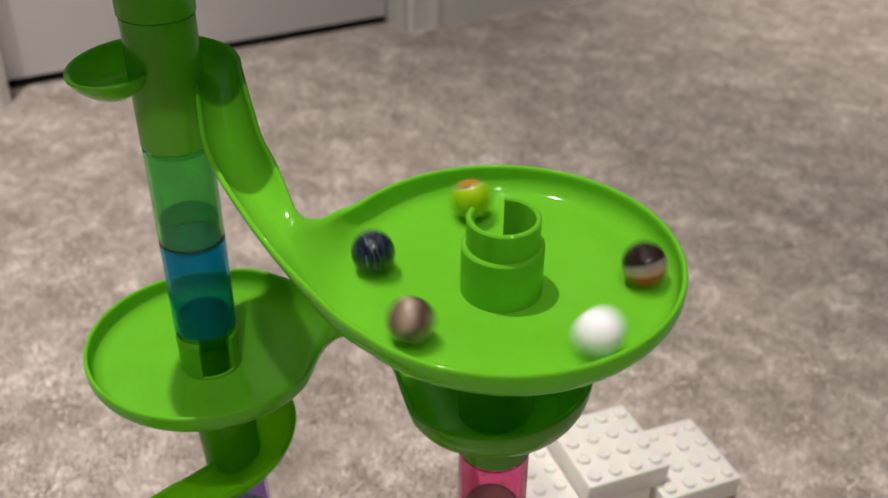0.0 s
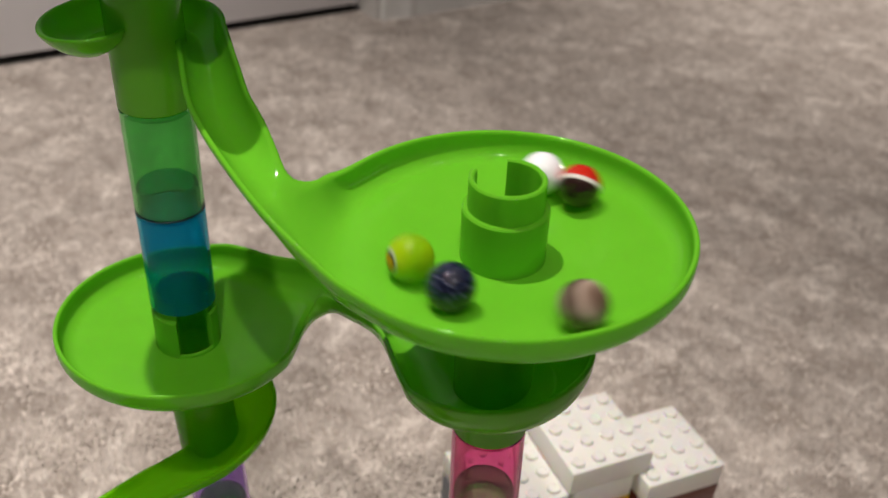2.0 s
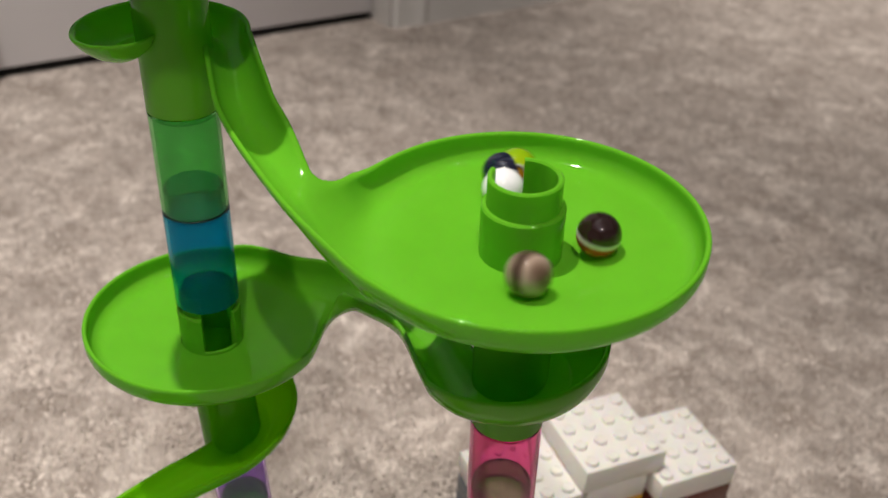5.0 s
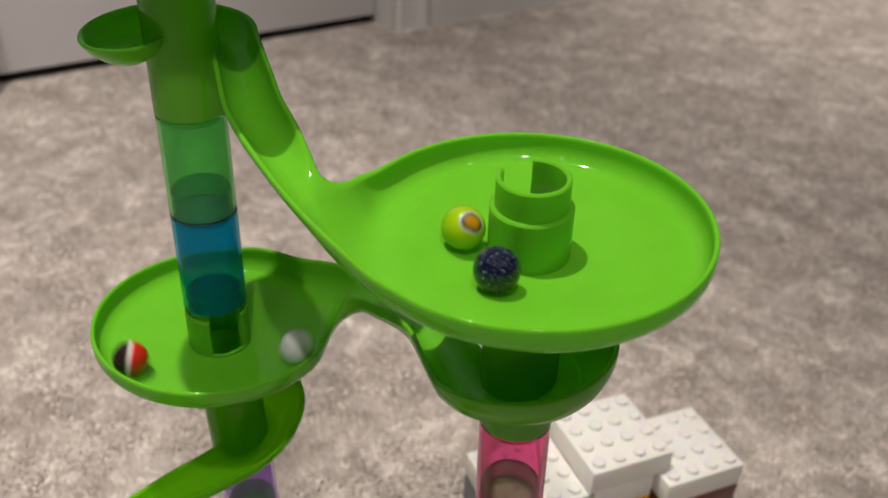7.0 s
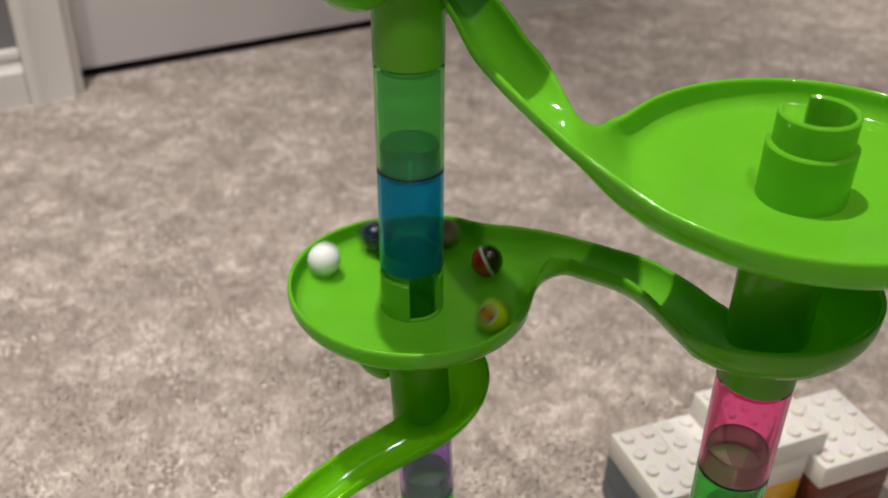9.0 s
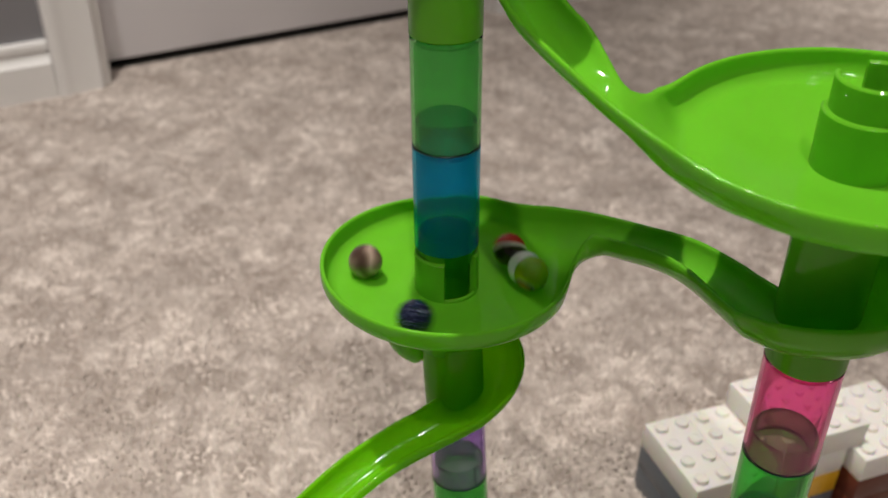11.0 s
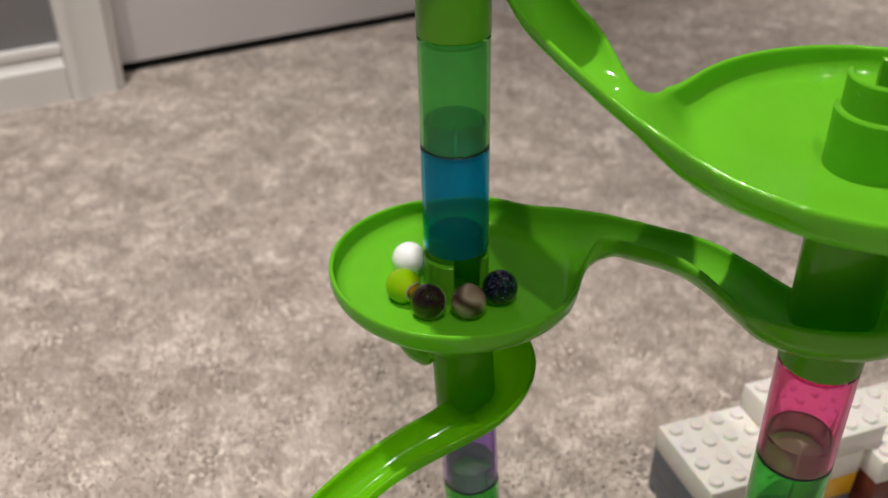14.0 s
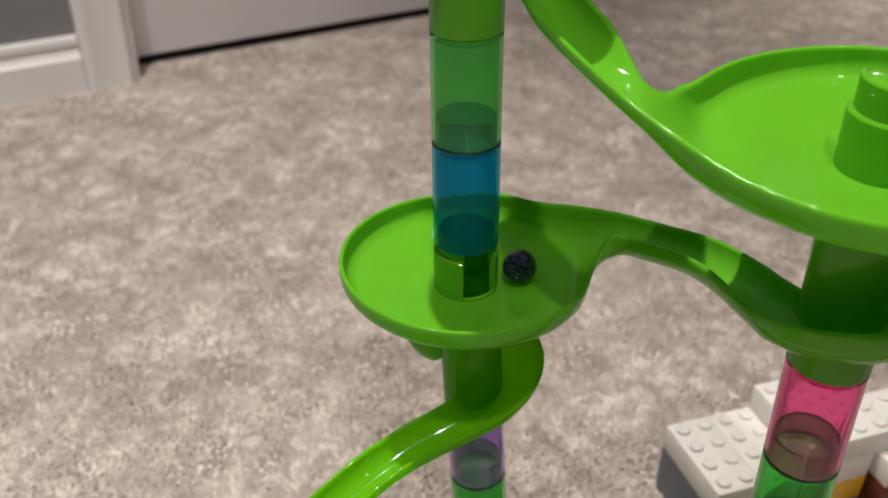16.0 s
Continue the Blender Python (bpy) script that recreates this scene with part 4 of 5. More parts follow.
    walk(NAVY, rolling([
        (0, 0.0034, 0.3227, 0.3599), (0.1, 0.0157, 0.2931, 0.3595), (0.2, 0.0451, 0.2796, 0.3605), (0.3, 0.0772, 0.2836, 0.3628), (0.4, 0.0924, 0.3049, 0.3641), (0.5, 0.0850, 0.3324, 0.3637),
        (0.6, 0.0631, 0.3530, 0.3626), (0.7, 0.0389, 0.3521, 0.3607), (0.8, 0.0199, 0.3318, 0.3586), (0.9, 0.0159, 0.3061, 0.3587), (1, 0.0258, 0.2866, 0.3596), (1.1, 0.0437, 0.2802, 0.3604),
        (1.2, 0.0621, 0.2847, 0.3612), (1.3, 0.0753, 0.2985, 0.3617), (1.4, 0.0800, 0.3196, 0.3619), (1.5, 0.0726, 0.3380, 0.3617), (1.6, 0.0510, 0.3511, 0.3610), (1.7, 0.0332, 0.3438, 0.3591),
        (1.8, 0.0203, 0.3259, 0.3581), (1.9, 0.0197, 0.3044, 0.3583), (2, 0.0307, 0.2876, 0.3594), (2.1, 0.0495, 0.2803, 0.3607), (2.2, 0.0676, 0.2833, 0.3619), (2.3, 0.0779, 0.2951, 0.3624),
        (2.4, 0.0804, 0.3171, 0.3620), (2.5, 0.0712, 0.3377, 0.3613), (2.6, 0.0504, 0.3502, 0.3607), (2.7, 0.0323, 0.3451, 0.3594), (2.8, 0.0207, 0.3272, 0.3581), (2.9, 0.0220, 0.3054, 0.3580),
        (3, 0.0317, 0.2868, 0.3594), (3.1, 0.0472, 0.2803, 0.3606), (3.2, 0.0627, 0.2848, 0.3613), (3.3, 0.0720, 0.2989, 0.3610), (3.4, 0.0754, 0.3205, 0.3608), (3.5, 0.0708, 0.3388, 0.3614),
        (3.6, 0.0571, 0.3468, 0.3606), (3.7, 0.0411, 0.3457, 0.3594), (3.8, 0.0258, 0.3251, 0.3574), (3.9, 0.0186, 0.3130, 0.3580), (4, 0.0208, 0.3012, 0.3585), (4.1, 0.0327, 0.2971, 0.3579),
        (4.2, 0.0445, 0.2927, 0.3585), (4.3, 0.0595, 0.2884, 0.3604), (4.4, 0.0733, 0.2981, 0.3613), (4.5, 0.0806, 0.3123, 0.3621), (4.6, 0.0810, 0.3274, 0.3625), (4.7, 0.0752, 0.3406, 0.3626),
        (4.8, 0.0653, 0.3499, 0.3623), (4.9, 0.0534, 0.3546, 0.3619), (5, 0.0414, 0.3548, 0.3613), (5.1, 0.0307, 0.3513, 0.3607), (5.2, 0.0221, 0.3452, 0.3602), (5.3, 0.0161, 0.3374, 0.3597),
        (5.4, 0.0126, 0.3289, 0.3593), (5.5, 0.0114, 0.3205, 0.3591), (5.6, 0.0120, 0.3126, 0.3590), (5.7, 0.0141, 0.3057, 0.3589), (5.8, 0.0172, 0.2998, 0.3590), (5.9, 0.0208, 0.2950, 0.3591),
        (6, 0.0248, 0.2913, 0.3592), (6.1, 0.0288, 0.2884, 0.3593), (6.2, 0.0327, 0.2863, 0.3595), (6.3, 0.0388, 0.2916, 0.3586), (6.4, 0.0338, 0.2885, 0.3591), (6.5, 0.0359, 0.2878, 0.3592),
        (6.6, 0.0402, 0.2940, 0.3582), (6.7, 0.0394, 0.2932, 0.3583), (6.8, 0.0381, 0.2912, 0.3586), (6.9, 0.0379, 0.2946, 0.3581), (7, 0.0359, 0.2966, 0.3579), (7.1, 0.0316, 0.2944, 0.3583),
        (7.2, 0.0287, 0.2976, 0.3581), (7.3, 0.0270, 0.3020, 0.3577), (7.4, 0.0244, 0.3082, 0.3575), (7.5, 0.0226, 0.3150, 0.3575), (7.6, 0.0230, 0.3226, 0.3575), (7.7, 0.0261, 0.3260, 0.3574),
        (7.8, 0.0443, 0.3223, 0.3570), (7.9, 0.0491, 0.3221, 0.3150), (7.95, 0.0497, 0.3227, 0.3010), (8.1, 0.0569, 0.3372, 0.3017), (8.2, 0.0693, 0.3355, 0.3012), (8.3, 0.0759, 0.3233, 0.3013),
        (8.4, 0.0637, 0.3066, 0.3011), (8.5, 0.0377, 0.3077, 0.2992), (8.6, 0.0282, 0.3382, 0.2938), (8.7, 0.0107, 0.3755, 0.2843), (8.8, -0.0241, 0.4278, 0.2580), (8.9, -0.0632, 0.4320, 0.2579),
        (9, -0.1034, 0.4294, 0.2577), (9.1, -0.1213, 0.4046, 0.2574), (9.2, -0.1210, 0.3742, 0.2576), (9.3, -0.0974, 0.3527, 0.2576), (9.4, -0.0654, 0.3542, 0.2576), (9.5, -0.0437, 0.3777, 0.2576),
        (9.6, -0.0450, 0.4097, 0.2576), (9.7, -0.0683, 0.4314, 0.2576), (9.8, -0.1001, 0.4305, 0.2576), (9.9, -0.1221, 0.4077, 0.2576), (10, -0.1218, 0.3762, 0.2576), (10.1, -0.0999, 0.3538, 0.2576),
        (10.2, -0.0689, 0.3528, 0.2576), (10.3, -0.0458, 0.3731, 0.2576), (10.4, -0.0427, 0.4034, 0.2576), (10.5, -0.0606, 0.4275, 0.2576), (10.6, -0.0897, 0.4335, 0.2576), (10.7, -0.1151, 0.4192, 0.2576),
        (10.8, -0.1249, 0.3922, 0.2576), (10.9, -0.1154, 0.3656, 0.2576), (11, -0.0918, 0.3513, 0.2576), (11.1, -0.0649, 0.3545, 0.2576), (11.2, -0.0460, 0.3730, 0.2576), (11.3, -0.0418, 0.3984, 0.2576),
        (11.4, -0.0505, 0.4216, 0.2578), (11.5, -0.0720, 0.4309, 0.2574), (11.6, -0.0991, 0.4257, 0.2569), (11.7, -0.1137, 0.4109, 0.2567), (11.8, -0.1159, 0.3853, 0.2562), (11.9, -0.1084, 0.3680, 0.2565),
        (12, -0.0919, 0.3598, 0.2563), (12.1, -0.0752, 0.3664, 0.2550), (12.2, -0.0632, 0.3814, 0.2542), (12.3, -0.0570, 0.3848, 0.2550), (12.4, -0.0600, 0.3948, 0.2543), (12.5, -0.0590, 0.4088, 0.2554),
        (12.6, -0.0647, 0.4191, 0.2561), (12.7, -0.0774, 0.4316, 0.2573), (12.8, -0.0870, 0.4309, 0.2572), (12.9, -0.0945, 0.4116, 0.2542), (13, -0.1018, 0.4049, 0.2542), (13.1, -0.1076, 0.3968, 0.2546),
        (13.2, -0.1076, 0.3902, 0.2545), (13.3, -0.1042, 0.3845, 0.2540), (13.4, -0.1004, 0.3774, 0.2542), (13.5, -0.0949, 0.3703, 0.2546), (13.6, -0.0839, 0.3689, 0.2543), (13.7, -0.0698, 0.3741, 0.2540),
        (13.8, -0.0638, 0.3806, 0.2541), (13.9, -0.0635, 0.3811, 0.2542), (14, -0.0628, 0.3824, 0.2542), (14.1, -0.0604, 0.3862, 0.2544), (14.2, -0.0594, 0.3877, 0.2545), (14.3, -0.0590, 0.3880, 0.2545),
        (14.4, -0.0576, 0.3972, 0.2548), (14.5, -0.0613, 0.4035, 0.2545), (14.6, -0.0610, 0.4087, 0.2551), (14.7, -0.0639, 0.4130, 0.2552), (14.8, -0.0674, 0.4143, 0.2550), (14.9, -0.0716, 0.4154, 0.2548),
        (15.3, -0.0747, 0.4131, 0.2542), (15.4, -0.0708, 0.4128, 0.2544), (15.5, -0.0671, 0.4135, 0.2549), (15.6, -0.0641, 0.4116, 0.2550), (15.7, -0.0623, 0.4077, 0.2548), (15.8, -0.0624, 0.4028, 0.2543),
        (15.9, -0.0607, 0.3987, 0.2543), (16, -0.0590, 0.3956, 0.2545),
    ], (0, 0, 0)))
    walk(BROWN, rolling([
        (0, 0.0194, 0.2866, 0.3598), (0.1, 0.0426, 0.2761, 0.3607), (0.2, 0.0696, 0.2844, 0.3621), (0.3, 0.0887, 0.3073, 0.3637), (0.4, 0.0907, 0.3367, 0.3648), (0.5, 0.0741, 0.3557, 0.3643),
        (0.6, 0.0453, 0.3576, 0.3620), (0.7, 0.0161, 0.3432, 0.3604), (0.8, 0.0020, 0.3164, 0.3598), (0.9, 0.0133, 0.2927, 0.3596), (1, 0.0367, 0.2777, 0.3604), (1.1, 0.0680, 0.2785, 0.3622),
        (1.2, 0.0889, 0.2986, 0.3637), (1.3, 0.0904, 0.3281, 0.3644), (1.4, 0.0724, 0.3538, 0.3639), (1.5, 0.0438, 0.3608, 0.3625), (1.6, 0.0183, 0.3480, 0.3608), (1.7, 0.0064, 0.3210, 0.3597),
        (1.8, 0.0146, 0.2924, 0.3596), (1.9, 0.0391, 0.2779, 0.3605), (2, 0.0680, 0.2794, 0.3622), (2.1, 0.0871, 0.2999, 0.3636), (2.2, 0.0880, 0.3290, 0.3641), (2.3, 0.0701, 0.3524, 0.3634),
        (2.4, 0.0435, 0.3585, 0.3621), (2.5, 0.0201, 0.3452, 0.3603), (2.6, 0.0104, 0.3183, 0.3592), (2.7, 0.0173, 0.2904, 0.3596), (2.8, 0.0394, 0.2782, 0.3605), (2.9, 0.0653, 0.2794, 0.3620),
        (3, 0.0836, 0.2979, 0.3632), (3.1, 0.0868, 0.3256, 0.3637), (3.2, 0.0735, 0.3491, 0.3635), (3.3, 0.0475, 0.3576, 0.3621), (3.4, 0.0247, 0.3464, 0.3602), (3.5, 0.0124, 0.3206, 0.3590),
        (3.6, 0.0162, 0.2936, 0.3595), (3.7, 0.0357, 0.2809, 0.3601), (3.8, 0.0586, 0.2787, 0.3615), (3.9, 0.0768, 0.2880, 0.3627), (4, 0.0870, 0.3069, 0.3635), (4.1, 0.0846, 0.3254, 0.3632),
        (4.2, 0.0716, 0.3378, 0.3614), (4.3, 0.0581, 0.3448, 0.3603), (4.4, 0.0447, 0.3468, 0.3597), (4.5, 0.0320, 0.3418, 0.3588), (4.6, 0.0234, 0.3313, 0.3581), (4.7, 0.0213, 0.3180, 0.3576),
        (4.8, 0.0259, 0.3056, 0.3575), (4.9, 0.0359, 0.2972, 0.3578), (5, 0.0484, 0.2949, 0.3583), (5.1, 0.0601, 0.2986, 0.3589), (5.2, 0.0684, 0.3071, 0.3595), (5.3, 0.0718, 0.3179, 0.3599),
        (5.4, 0.0702, 0.3285, 0.3601), (5.5, 0.0648, 0.3369, 0.3600), (5.6, 0.0570, 0.3422, 0.3597), (5.7, 0.0486, 0.3440, 0.3593), (5.8, 0.0409, 0.3430, 0.3588), (5.9, 0.0347, 0.3400, 0.3584),
        (6, 0.0303, 0.3360, 0.3581), (6.1, 0.0275, 0.3320, 0.3578), (6.2, 0.0260, 0.3284, 0.3576), (6.3, 0.0270, 0.3310, 0.3577), (6.4, 0.0234, 0.3206, 0.3574), (6.5, 0.0249, 0.3190, 0.3572),
        (6.6, 0.0245, 0.3192, 0.3573), (6.7, 0.0247, 0.3205, 0.3573), (6.8, 0.0258, 0.3247, 0.3574), (6.9, 0.0270, 0.3303, 0.3577), (7, 0.0443, 0.3223, 0.3570), (7.1, 0.0491, 0.3221, 0.3150),
        (7.15, 0.0497, 0.3227, 0.3010), (7.3, 0.0561, 0.3369, 0.3017), (7.4, 0.0602, 0.3378, 0.3015), (7.5, 0.0687, 0.3345, 0.3011), (7.6, 0.0721, 0.3212, 0.3003), (7.7, 0.0504, 0.3019, 0.3009),
        (7.8, 0.0268, 0.3203, 0.2925), (7.9, 0.0182, 0.3510, 0.2862), (8, 0.0046, 0.3781, 0.2795), (8.1, -0.0178, 0.4185, 0.2580), (8.2, -0.0528, 0.4243, 0.2578), (8.3, -0.0892, 0.4308, 0.2572),
        (8.4, -0.1202, 0.3973, 0.2570), (8.5, -0.1184, 0.3651, 0.2579), (8.6, -0.0878, 0.3550, 0.2570), (8.7, -0.0513, 0.3615, 0.2578), (8.8, -0.0386, 0.3917, 0.2580), (8.9, -0.0486, 0.4202, 0.2580),
        (9, -0.0702, 0.4348, 0.2579), (9.1, -0.1062, 0.4266, 0.2576), (9.2, -0.1206, 0.3965, 0.2570), (9.3, -0.1132, 0.3698, 0.2570), (9.4, -0.0900, 0.3554, 0.2570), (9.5, -0.0635, 0.3605, 0.2569),
        (9.6, -0.0475, 0.3819, 0.2569), (9.7, -0.0498, 0.4081, 0.2569), (9.8, -0.0687, 0.4260, 0.2569), (9.9, -0.0944, 0.4270, 0.2568), (10, -0.1143, 0.4111, 0.2568), (10.1, -0.1189, 0.3864, 0.2568),
        (10.2, -0.1066, 0.3648, 0.2567), (10.3, -0.0836, 0.3562, 0.2567), (10.4, -0.0606, 0.3643, 0.2567), (10.5, -0.0482, 0.3850, 0.2567), (10.6, -0.0516, 0.4086, 0.2566), (10.7, -0.0689, 0.4246, 0.2566),
        (10.8, -0.0922, 0.4262, 0.2566), (10.9, -0.1113, 0.4131, 0.2565), (11, -0.1180, 0.3912, 0.2565), (11.1, -0.1098, 0.3700, 0.2565), (11.2, -0.0905, 0.3584, 0.2565), (11.3, -0.0683, 0.3611, 0.2564),
        (11.4, -0.0535, 0.3724, 0.2566), (11.5, -0.0515, 0.3937, 0.2559), (11.6, -0.0628, 0.4156, 0.2557), (11.7, -0.0780, 0.4289, 0.2569), (11.8, -0.0993, 0.4287, 0.2574), (11.9, -0.1063, 0.4173, 0.2564),
        (12, -0.1063, 0.3953, 0.2543), (12.1, -0.1001, 0.3741, 0.2546), (12.2, -0.0879, 0.3589, 0.2563), (12.3, -0.0731, 0.3606, 0.2562), (12.4, -0.0616, 0.3780, 0.2547), (12.5, -0.0582, 0.3869, 0.2547),
        (12.6, -0.0594, 0.3968, 0.2545), (12.7, -0.0609, 0.4023, 0.2545), (12.8, -0.0616, 0.4070, 0.2548), (12.9, -0.0650, 0.4155, 0.2554), (13, -0.0743, 0.4236, 0.2561), (13.1, -0.0945, 0.4199, 0.2555),
        (13.2, -0.0986, 0.4113, 0.2545), (13.3, -0.1038, 0.4028, 0.2543), (13.4, -0.1079, 0.3917, 0.2546), (13.5, -0.1070, 0.3828, 0.2547), (13.6, -0.0982, 0.3755, 0.2541), (13.7, -0.0858, 0.3688, 0.2544),
        (13.8, -0.0750, 0.3675, 0.2548), (13.9, -0.0733, 0.3690, 0.2546), (14, -0.0754, 0.3711, 0.2539), (14.1, -0.0703, 0.3737, 0.2535), (14.2, -0.0791, 0.3862, 0.2515), (14.3, -0.0831, 0.3922, 0.2250),
        (14.37, -0.0831, 0.3922, 0.2070), (14.5, -0.0970, 0.4072, 0.2023), (14.6, -0.0847, 0.4143, 0.2008), (14.7, -0.0698, 0.4118, 0.1990), (14.8, -0.0559, 0.4015, 0.1979), (14.9, -0.0668, 0.3811, 0.1959),
        (15, -0.0895, 0.3674, 0.1891), (15.1, -0.1099, 0.3533, 0.1798), (15.2, -0.1270, 0.3371, 0.1721), (15.3, -0.1401, 0.3182, 0.1641), (15.4, -0.1539, 0.2979, 0.1573), (15.5, -0.1631, 0.2782, 0.1514),
        (15.6, -0.1670, 0.2593, 0.1478), (16, -0.1670, 0.2593, 0.1478),
    ], (40, 0, 20)))
    walk(LIME, rolling([
        (0, 0.0357, 0.3591, 0.3621), (0.1, 0.0124, 0.3461, 0.3609), (0.2, 0.0071, 0.3174, 0.3595), (0.3, 0.0237, 0.2874, 0.3596), (0.4, 0.0533, 0.2766, 0.3612), (0.5, 0.0804, 0.2841, 0.3630),
        (0.6, 0.0901, 0.3101, 0.3639), (0.7, 0.0786, 0.3373, 0.3629), (0.8, 0.0536, 0.3554, 0.3621), (0.9, 0.0266, 0.3514, 0.3609), (1, 0.0113, 0.3323, 0.3597), (1.1, 0.0140, 0.3027, 0.3591),
        (1.2, 0.0332, 0.2810, 0.3601), (1.3, 0.0592, 0.2763, 0.3616), (1.4, 0.0798, 0.2877, 0.3630), (1.5, 0.0853, 0.3150, 0.3631), (1.6, 0.0745, 0.3410, 0.3625), (1.7, 0.0507, 0.3577, 0.3623),
        (1.8, 0.0266, 0.3534, 0.3612), (1.9, 0.0145, 0.3302, 0.3592), (2, 0.0182, 0.3019, 0.3587), (2.1, 0.0315, 0.2823, 0.3600), (2.2, 0.0490, 0.2803, 0.3606), (2.3, 0.0636, 0.2849, 0.3613),
        (2.4, 0.0740, 0.3004, 0.3613), (2.5, 0.0760, 0.3213, 0.3610), (2.6, 0.0686, 0.3396, 0.3611), (2.7, 0.0502, 0.3496, 0.3605), (2.8, 0.0360, 0.3458, 0.3594), (2.9, 0.0247, 0.3291, 0.3578),
        (3, 0.0241, 0.3069, 0.3576), (3.1, 0.0290, 0.2890, 0.3592), (3.2, 0.0398, 0.2814, 0.3602), (3.3, 0.0524, 0.2869, 0.3599), (3.4, 0.0625, 0.3000, 0.3591), (3.5, 0.0743, 0.3116, 0.3606),
        (3.6, 0.0800, 0.3252, 0.3622), (3.7, 0.0747, 0.3356, 0.3618), (3.8, 0.0638, 0.3410, 0.3605), (3.9, 0.0423, 0.3483, 0.3599), (4, 0.0241, 0.3293, 0.3579), (4.1, 0.0194, 0.3126, 0.3579),
        (4.2, 0.0261, 0.2941, 0.3587), (4.3, 0.0480, 0.2802, 0.3606), (4.4, 0.0692, 0.2873, 0.3618), (4.5, 0.0824, 0.3029, 0.3628), (4.6, 0.0861, 0.3213, 0.3634), (4.7, 0.0815, 0.3377, 0.3635),
        (4.8, 0.0715, 0.3496, 0.3632), (4.9, 0.0591, 0.3560, 0.3627), (5, 0.0465, 0.3576, 0.3621), (5.1, 0.0354, 0.3552, 0.3614), (5.2, 0.0264, 0.3503, 0.3607), (5.3, 0.0199, 0.3440, 0.3602),
        (5.4, 0.0156, 0.3370, 0.3597), (5.5, 0.0132, 0.3302, 0.3594), (5.6, 0.0123, 0.3237, 0.3591), (5.7, 0.0126, 0.3180, 0.3589), (5.8, 0.0136, 0.3129, 0.3588), (5.9, 0.0153, 0.3085, 0.3586),
        (6, 0.0173, 0.3049, 0.3586), (6.1, 0.0196, 0.3017, 0.3585), (6.2, 0.0220, 0.2991, 0.3585), (6.3, 0.0262, 0.3046, 0.3576), (6.4, 0.0238, 0.3048, 0.3578), (6.5, 0.0232, 0.3025, 0.3581),
        (6.6, 0.0257, 0.3038, 0.3577), (6.7, 0.0259, 0.3060, 0.3575), (6.8, 0.0236, 0.3095, 0.3575), (6.9, 0.0246, 0.3155, 0.3572), (7, 0.0251, 0.3215, 0.3573), (7.1, 0.0267, 0.3290, 0.3576),
        (7.2, 0.0443, 0.3223, 0.3570), (7.3, 0.0491, 0.3221, 0.3150), (7.35, 0.0497, 0.3227, 0.3010), (7.5, 0.0561, 0.3369, 0.3017), (7.6, 0.0620, 0.3379, 0.3015), (7.7, 0.0677, 0.3357, 0.3012),
        (7.8, 0.0715, 0.3304, 0.3009), (7.9, 0.0731, 0.3247, 0.3007), (8, 0.0732, 0.3181, 0.3006), (8.1, 0.0509, 0.3022, 0.3010), (8.2, 0.0286, 0.3211, 0.2933), (8.3, 0.0200, 0.3535, 0.2874),
        (8.4, -0.0005, 0.3859, 0.2779), (8.5, -0.0518, 0.4238, 0.2580), (8.6, -0.0982, 0.4335, 0.2578), (8.7, -0.1247, 0.3944, 0.2576), (8.8, -0.1025, 0.3627, 0.2566), (8.9, -0.0720, 0.3518, 0.2576),
        (9, -0.0456, 0.3705, 0.2578), (9.1, -0.0395, 0.4010, 0.2580), (9.2, -0.0532, 0.4252, 0.2579), (9.3, -0.0832, 0.4363, 0.2578), (9.4, -0.1119, 0.4251, 0.2578), (9.5, -0.1260, 0.3987, 0.2578),
        (9.6, -0.1201, 0.3703, 0.2577), (9.7, -0.0984, 0.3524, 0.2577), (9.8, -0.0710, 0.3517, 0.2577), (9.9, -0.0494, 0.3673, 0.2576), (10, -0.0416, 0.3923, 0.2576), (10.1, -0.0498, 0.4165, 0.2575),
        (10.2, -0.0703, 0.4310, 0.2575), (10.3, -0.0950, 0.4308, 0.2574), (10.4, -0.1148, 0.4167, 0.2574), (10.5, -0.1228, 0.3940, 0.2573), (10.6, -0.1162, 0.3710, 0.2573), (10.7, -0.0978, 0.3561, 0.2572),
        (10.8, -0.0742, 0.3546, 0.2572), (10.9, -0.0542, 0.3671, 0.2571), (11, -0.0454, 0.3890, 0.2570), (11.1, -0.0512, 0.4119, 0.2570), (11.2, -0.0697, 0.4268, 0.2569), (11.3, -0.0937, 0.4274, 0.2568),
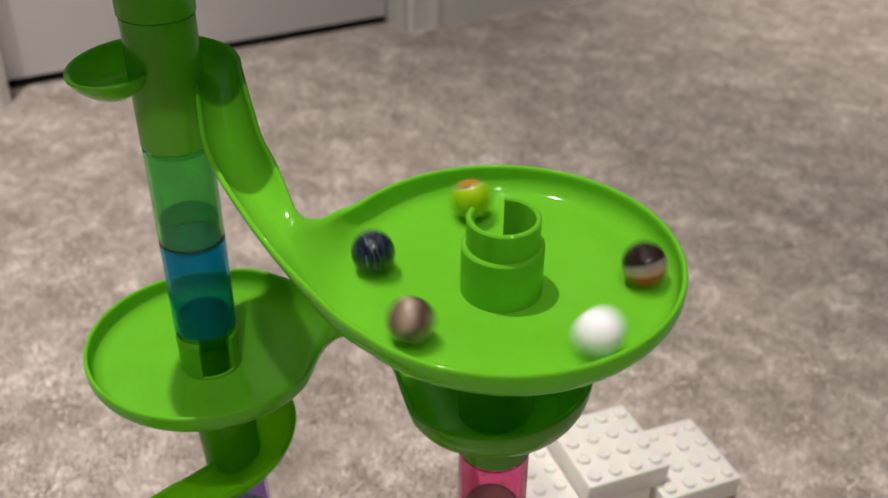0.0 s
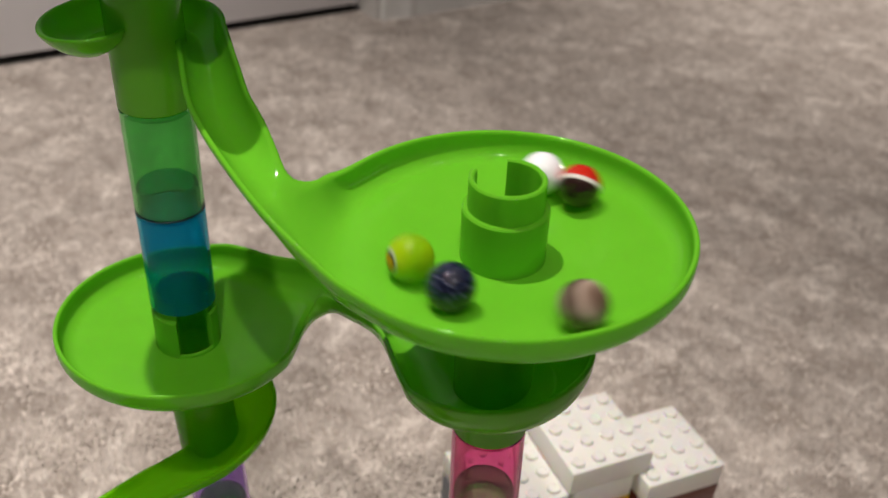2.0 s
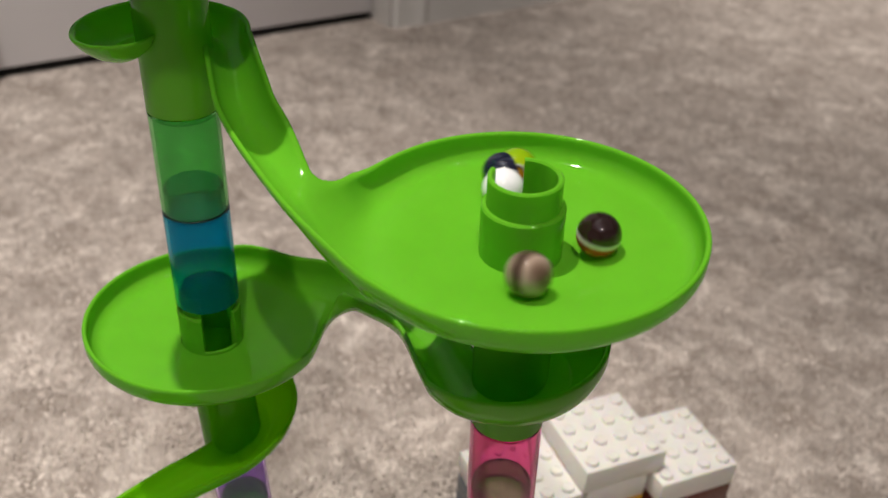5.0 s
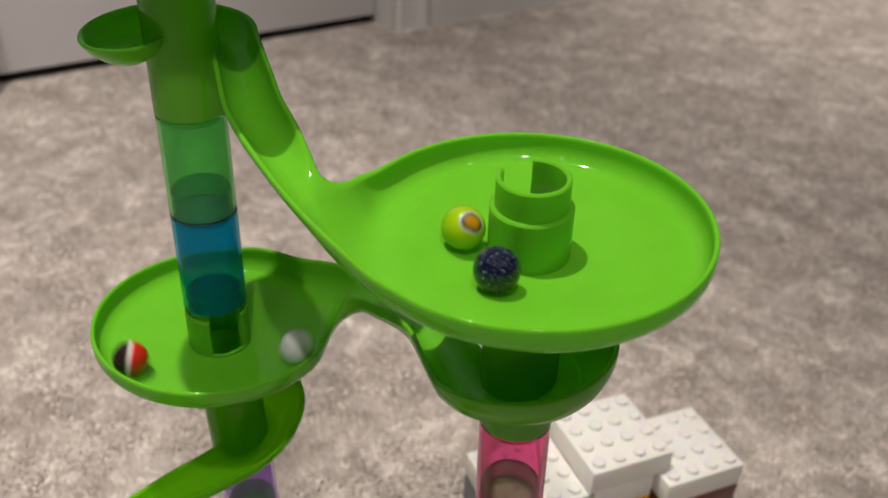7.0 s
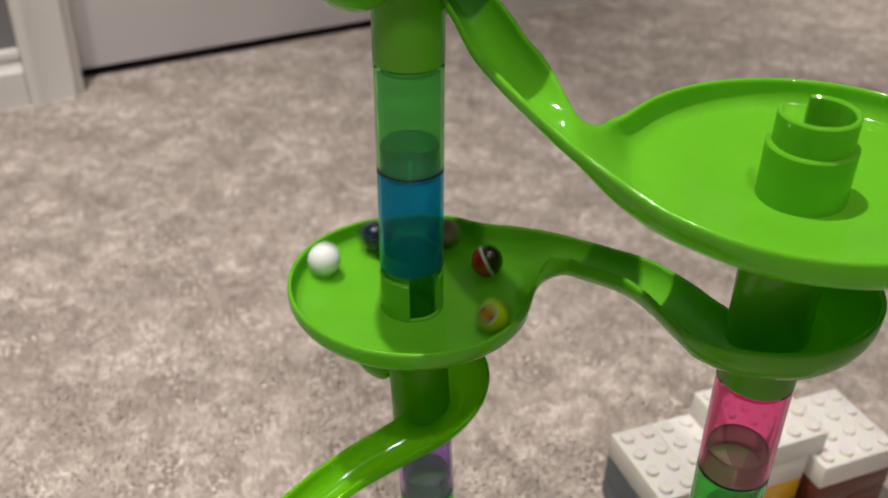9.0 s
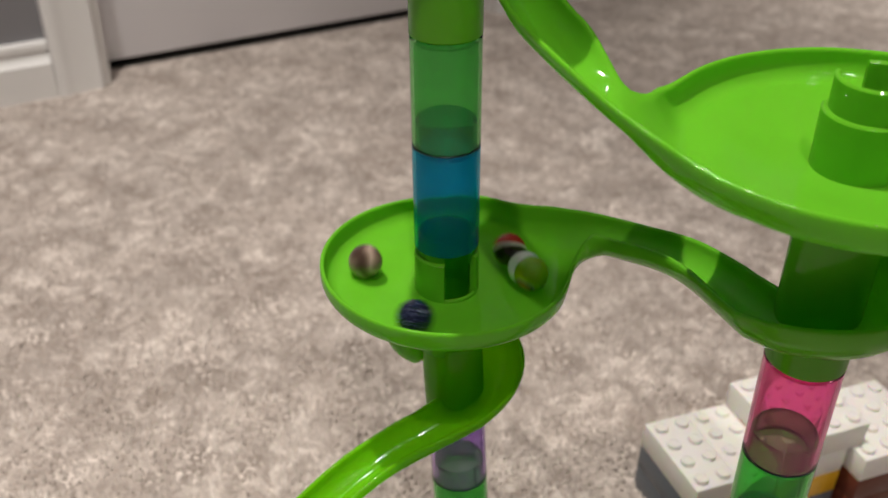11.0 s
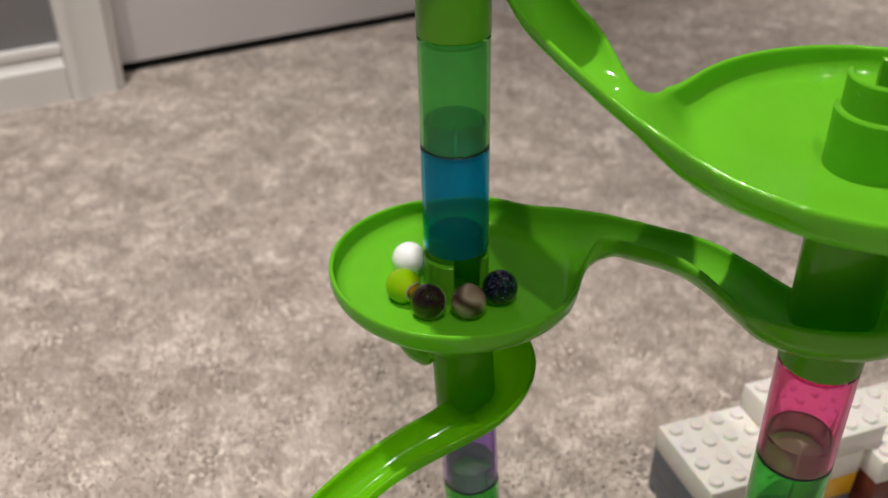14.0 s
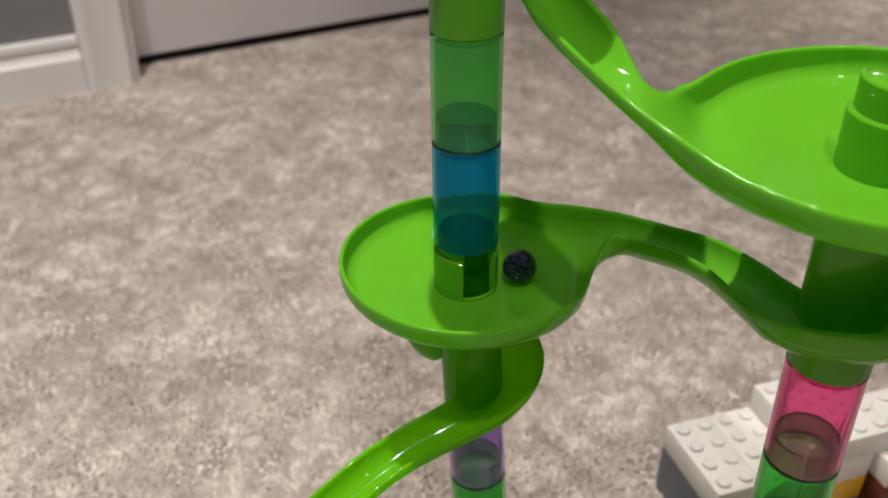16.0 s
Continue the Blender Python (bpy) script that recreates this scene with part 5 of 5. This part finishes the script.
        (11.4, -0.1052, 0.4144, 0.2558), (11.5, -0.1161, 0.3906, 0.2561), (11.6, -0.1104, 0.3682, 0.2568), (11.7, -0.0928, 0.3573, 0.2567), (11.8, -0.0701, 0.3644, 0.2557), (11.9, -0.0539, 0.3862, 0.2555),
        (12, -0.0492, 0.4108, 0.2572), (12.1, -0.0609, 0.4305, 0.2578), (12.2, -0.0841, 0.4316, 0.2573), (12.3, -0.1000, 0.4209, 0.2562), (12.4, -0.1131, 0.4038, 0.2560), (12.5, -0.1133, 0.3821, 0.2559),
        (12.6, -0.1012, 0.3663, 0.2559), (12.7, -0.0789, 0.3636, 0.2553), (12.8, -0.0583, 0.3757, 0.2555), (12.9, -0.0497, 0.3957, 0.2563), (13, -0.0513, 0.4091, 0.2567), (13.1, -0.0649, 0.4168, 0.2557),
        (13.2, -0.0782, 0.4229, 0.2558), (13.3, -0.0933, 0.4215, 0.2558), (13.4, -0.1010, 0.4152, 0.2554), (13.5, -0.1032, 0.4087, 0.2548), (13.6, -0.1025, 0.4071, 0.2545), (13.7, -0.1028, 0.4030, 0.2542),
        (13.8, -0.1053, 0.3968, 0.2542), (13.9, -0.1070, 0.3848, 0.2546), (14, -0.1038, 0.3788, 0.2545), (14.1, -0.1008, 0.3783, 0.2539), (14.2, -0.0995, 0.3768, 0.2540), (14.3, -0.0987, 0.3760, 0.2540),
        (14.4, -0.0967, 0.3743, 0.2538), (14.5, -0.0915, 0.3713, 0.2541), (14.6, -0.0819, 0.3685, 0.2544), (14.7, -0.0734, 0.3719, 0.2540), (14.8, -0.0692, 0.3745, 0.2537), (14.9, -0.0791, 0.3862, 0.2515),
        (15, -0.0831, 0.3922, 0.2250), (15.07, -0.0831, 0.3922, 0.2070), (15.2, -0.0970, 0.4072, 0.2023), (15.3, -0.0870, 0.4137, 0.2010), (15.4, -0.0751, 0.4139, 0.1997), (15.5, -0.0606, 0.4097, 0.2009),
        (15.6, -0.0560, 0.3964, 0.1965), (15.7, -0.0700, 0.3780, 0.1950), (15.8, -0.0916, 0.3663, 0.1885), (15.9, -0.1202, 0.3430, 0.1744), (16, -0.1395, 0.3190, 0.1644),
    ], (10, 60, 0)))


motions()
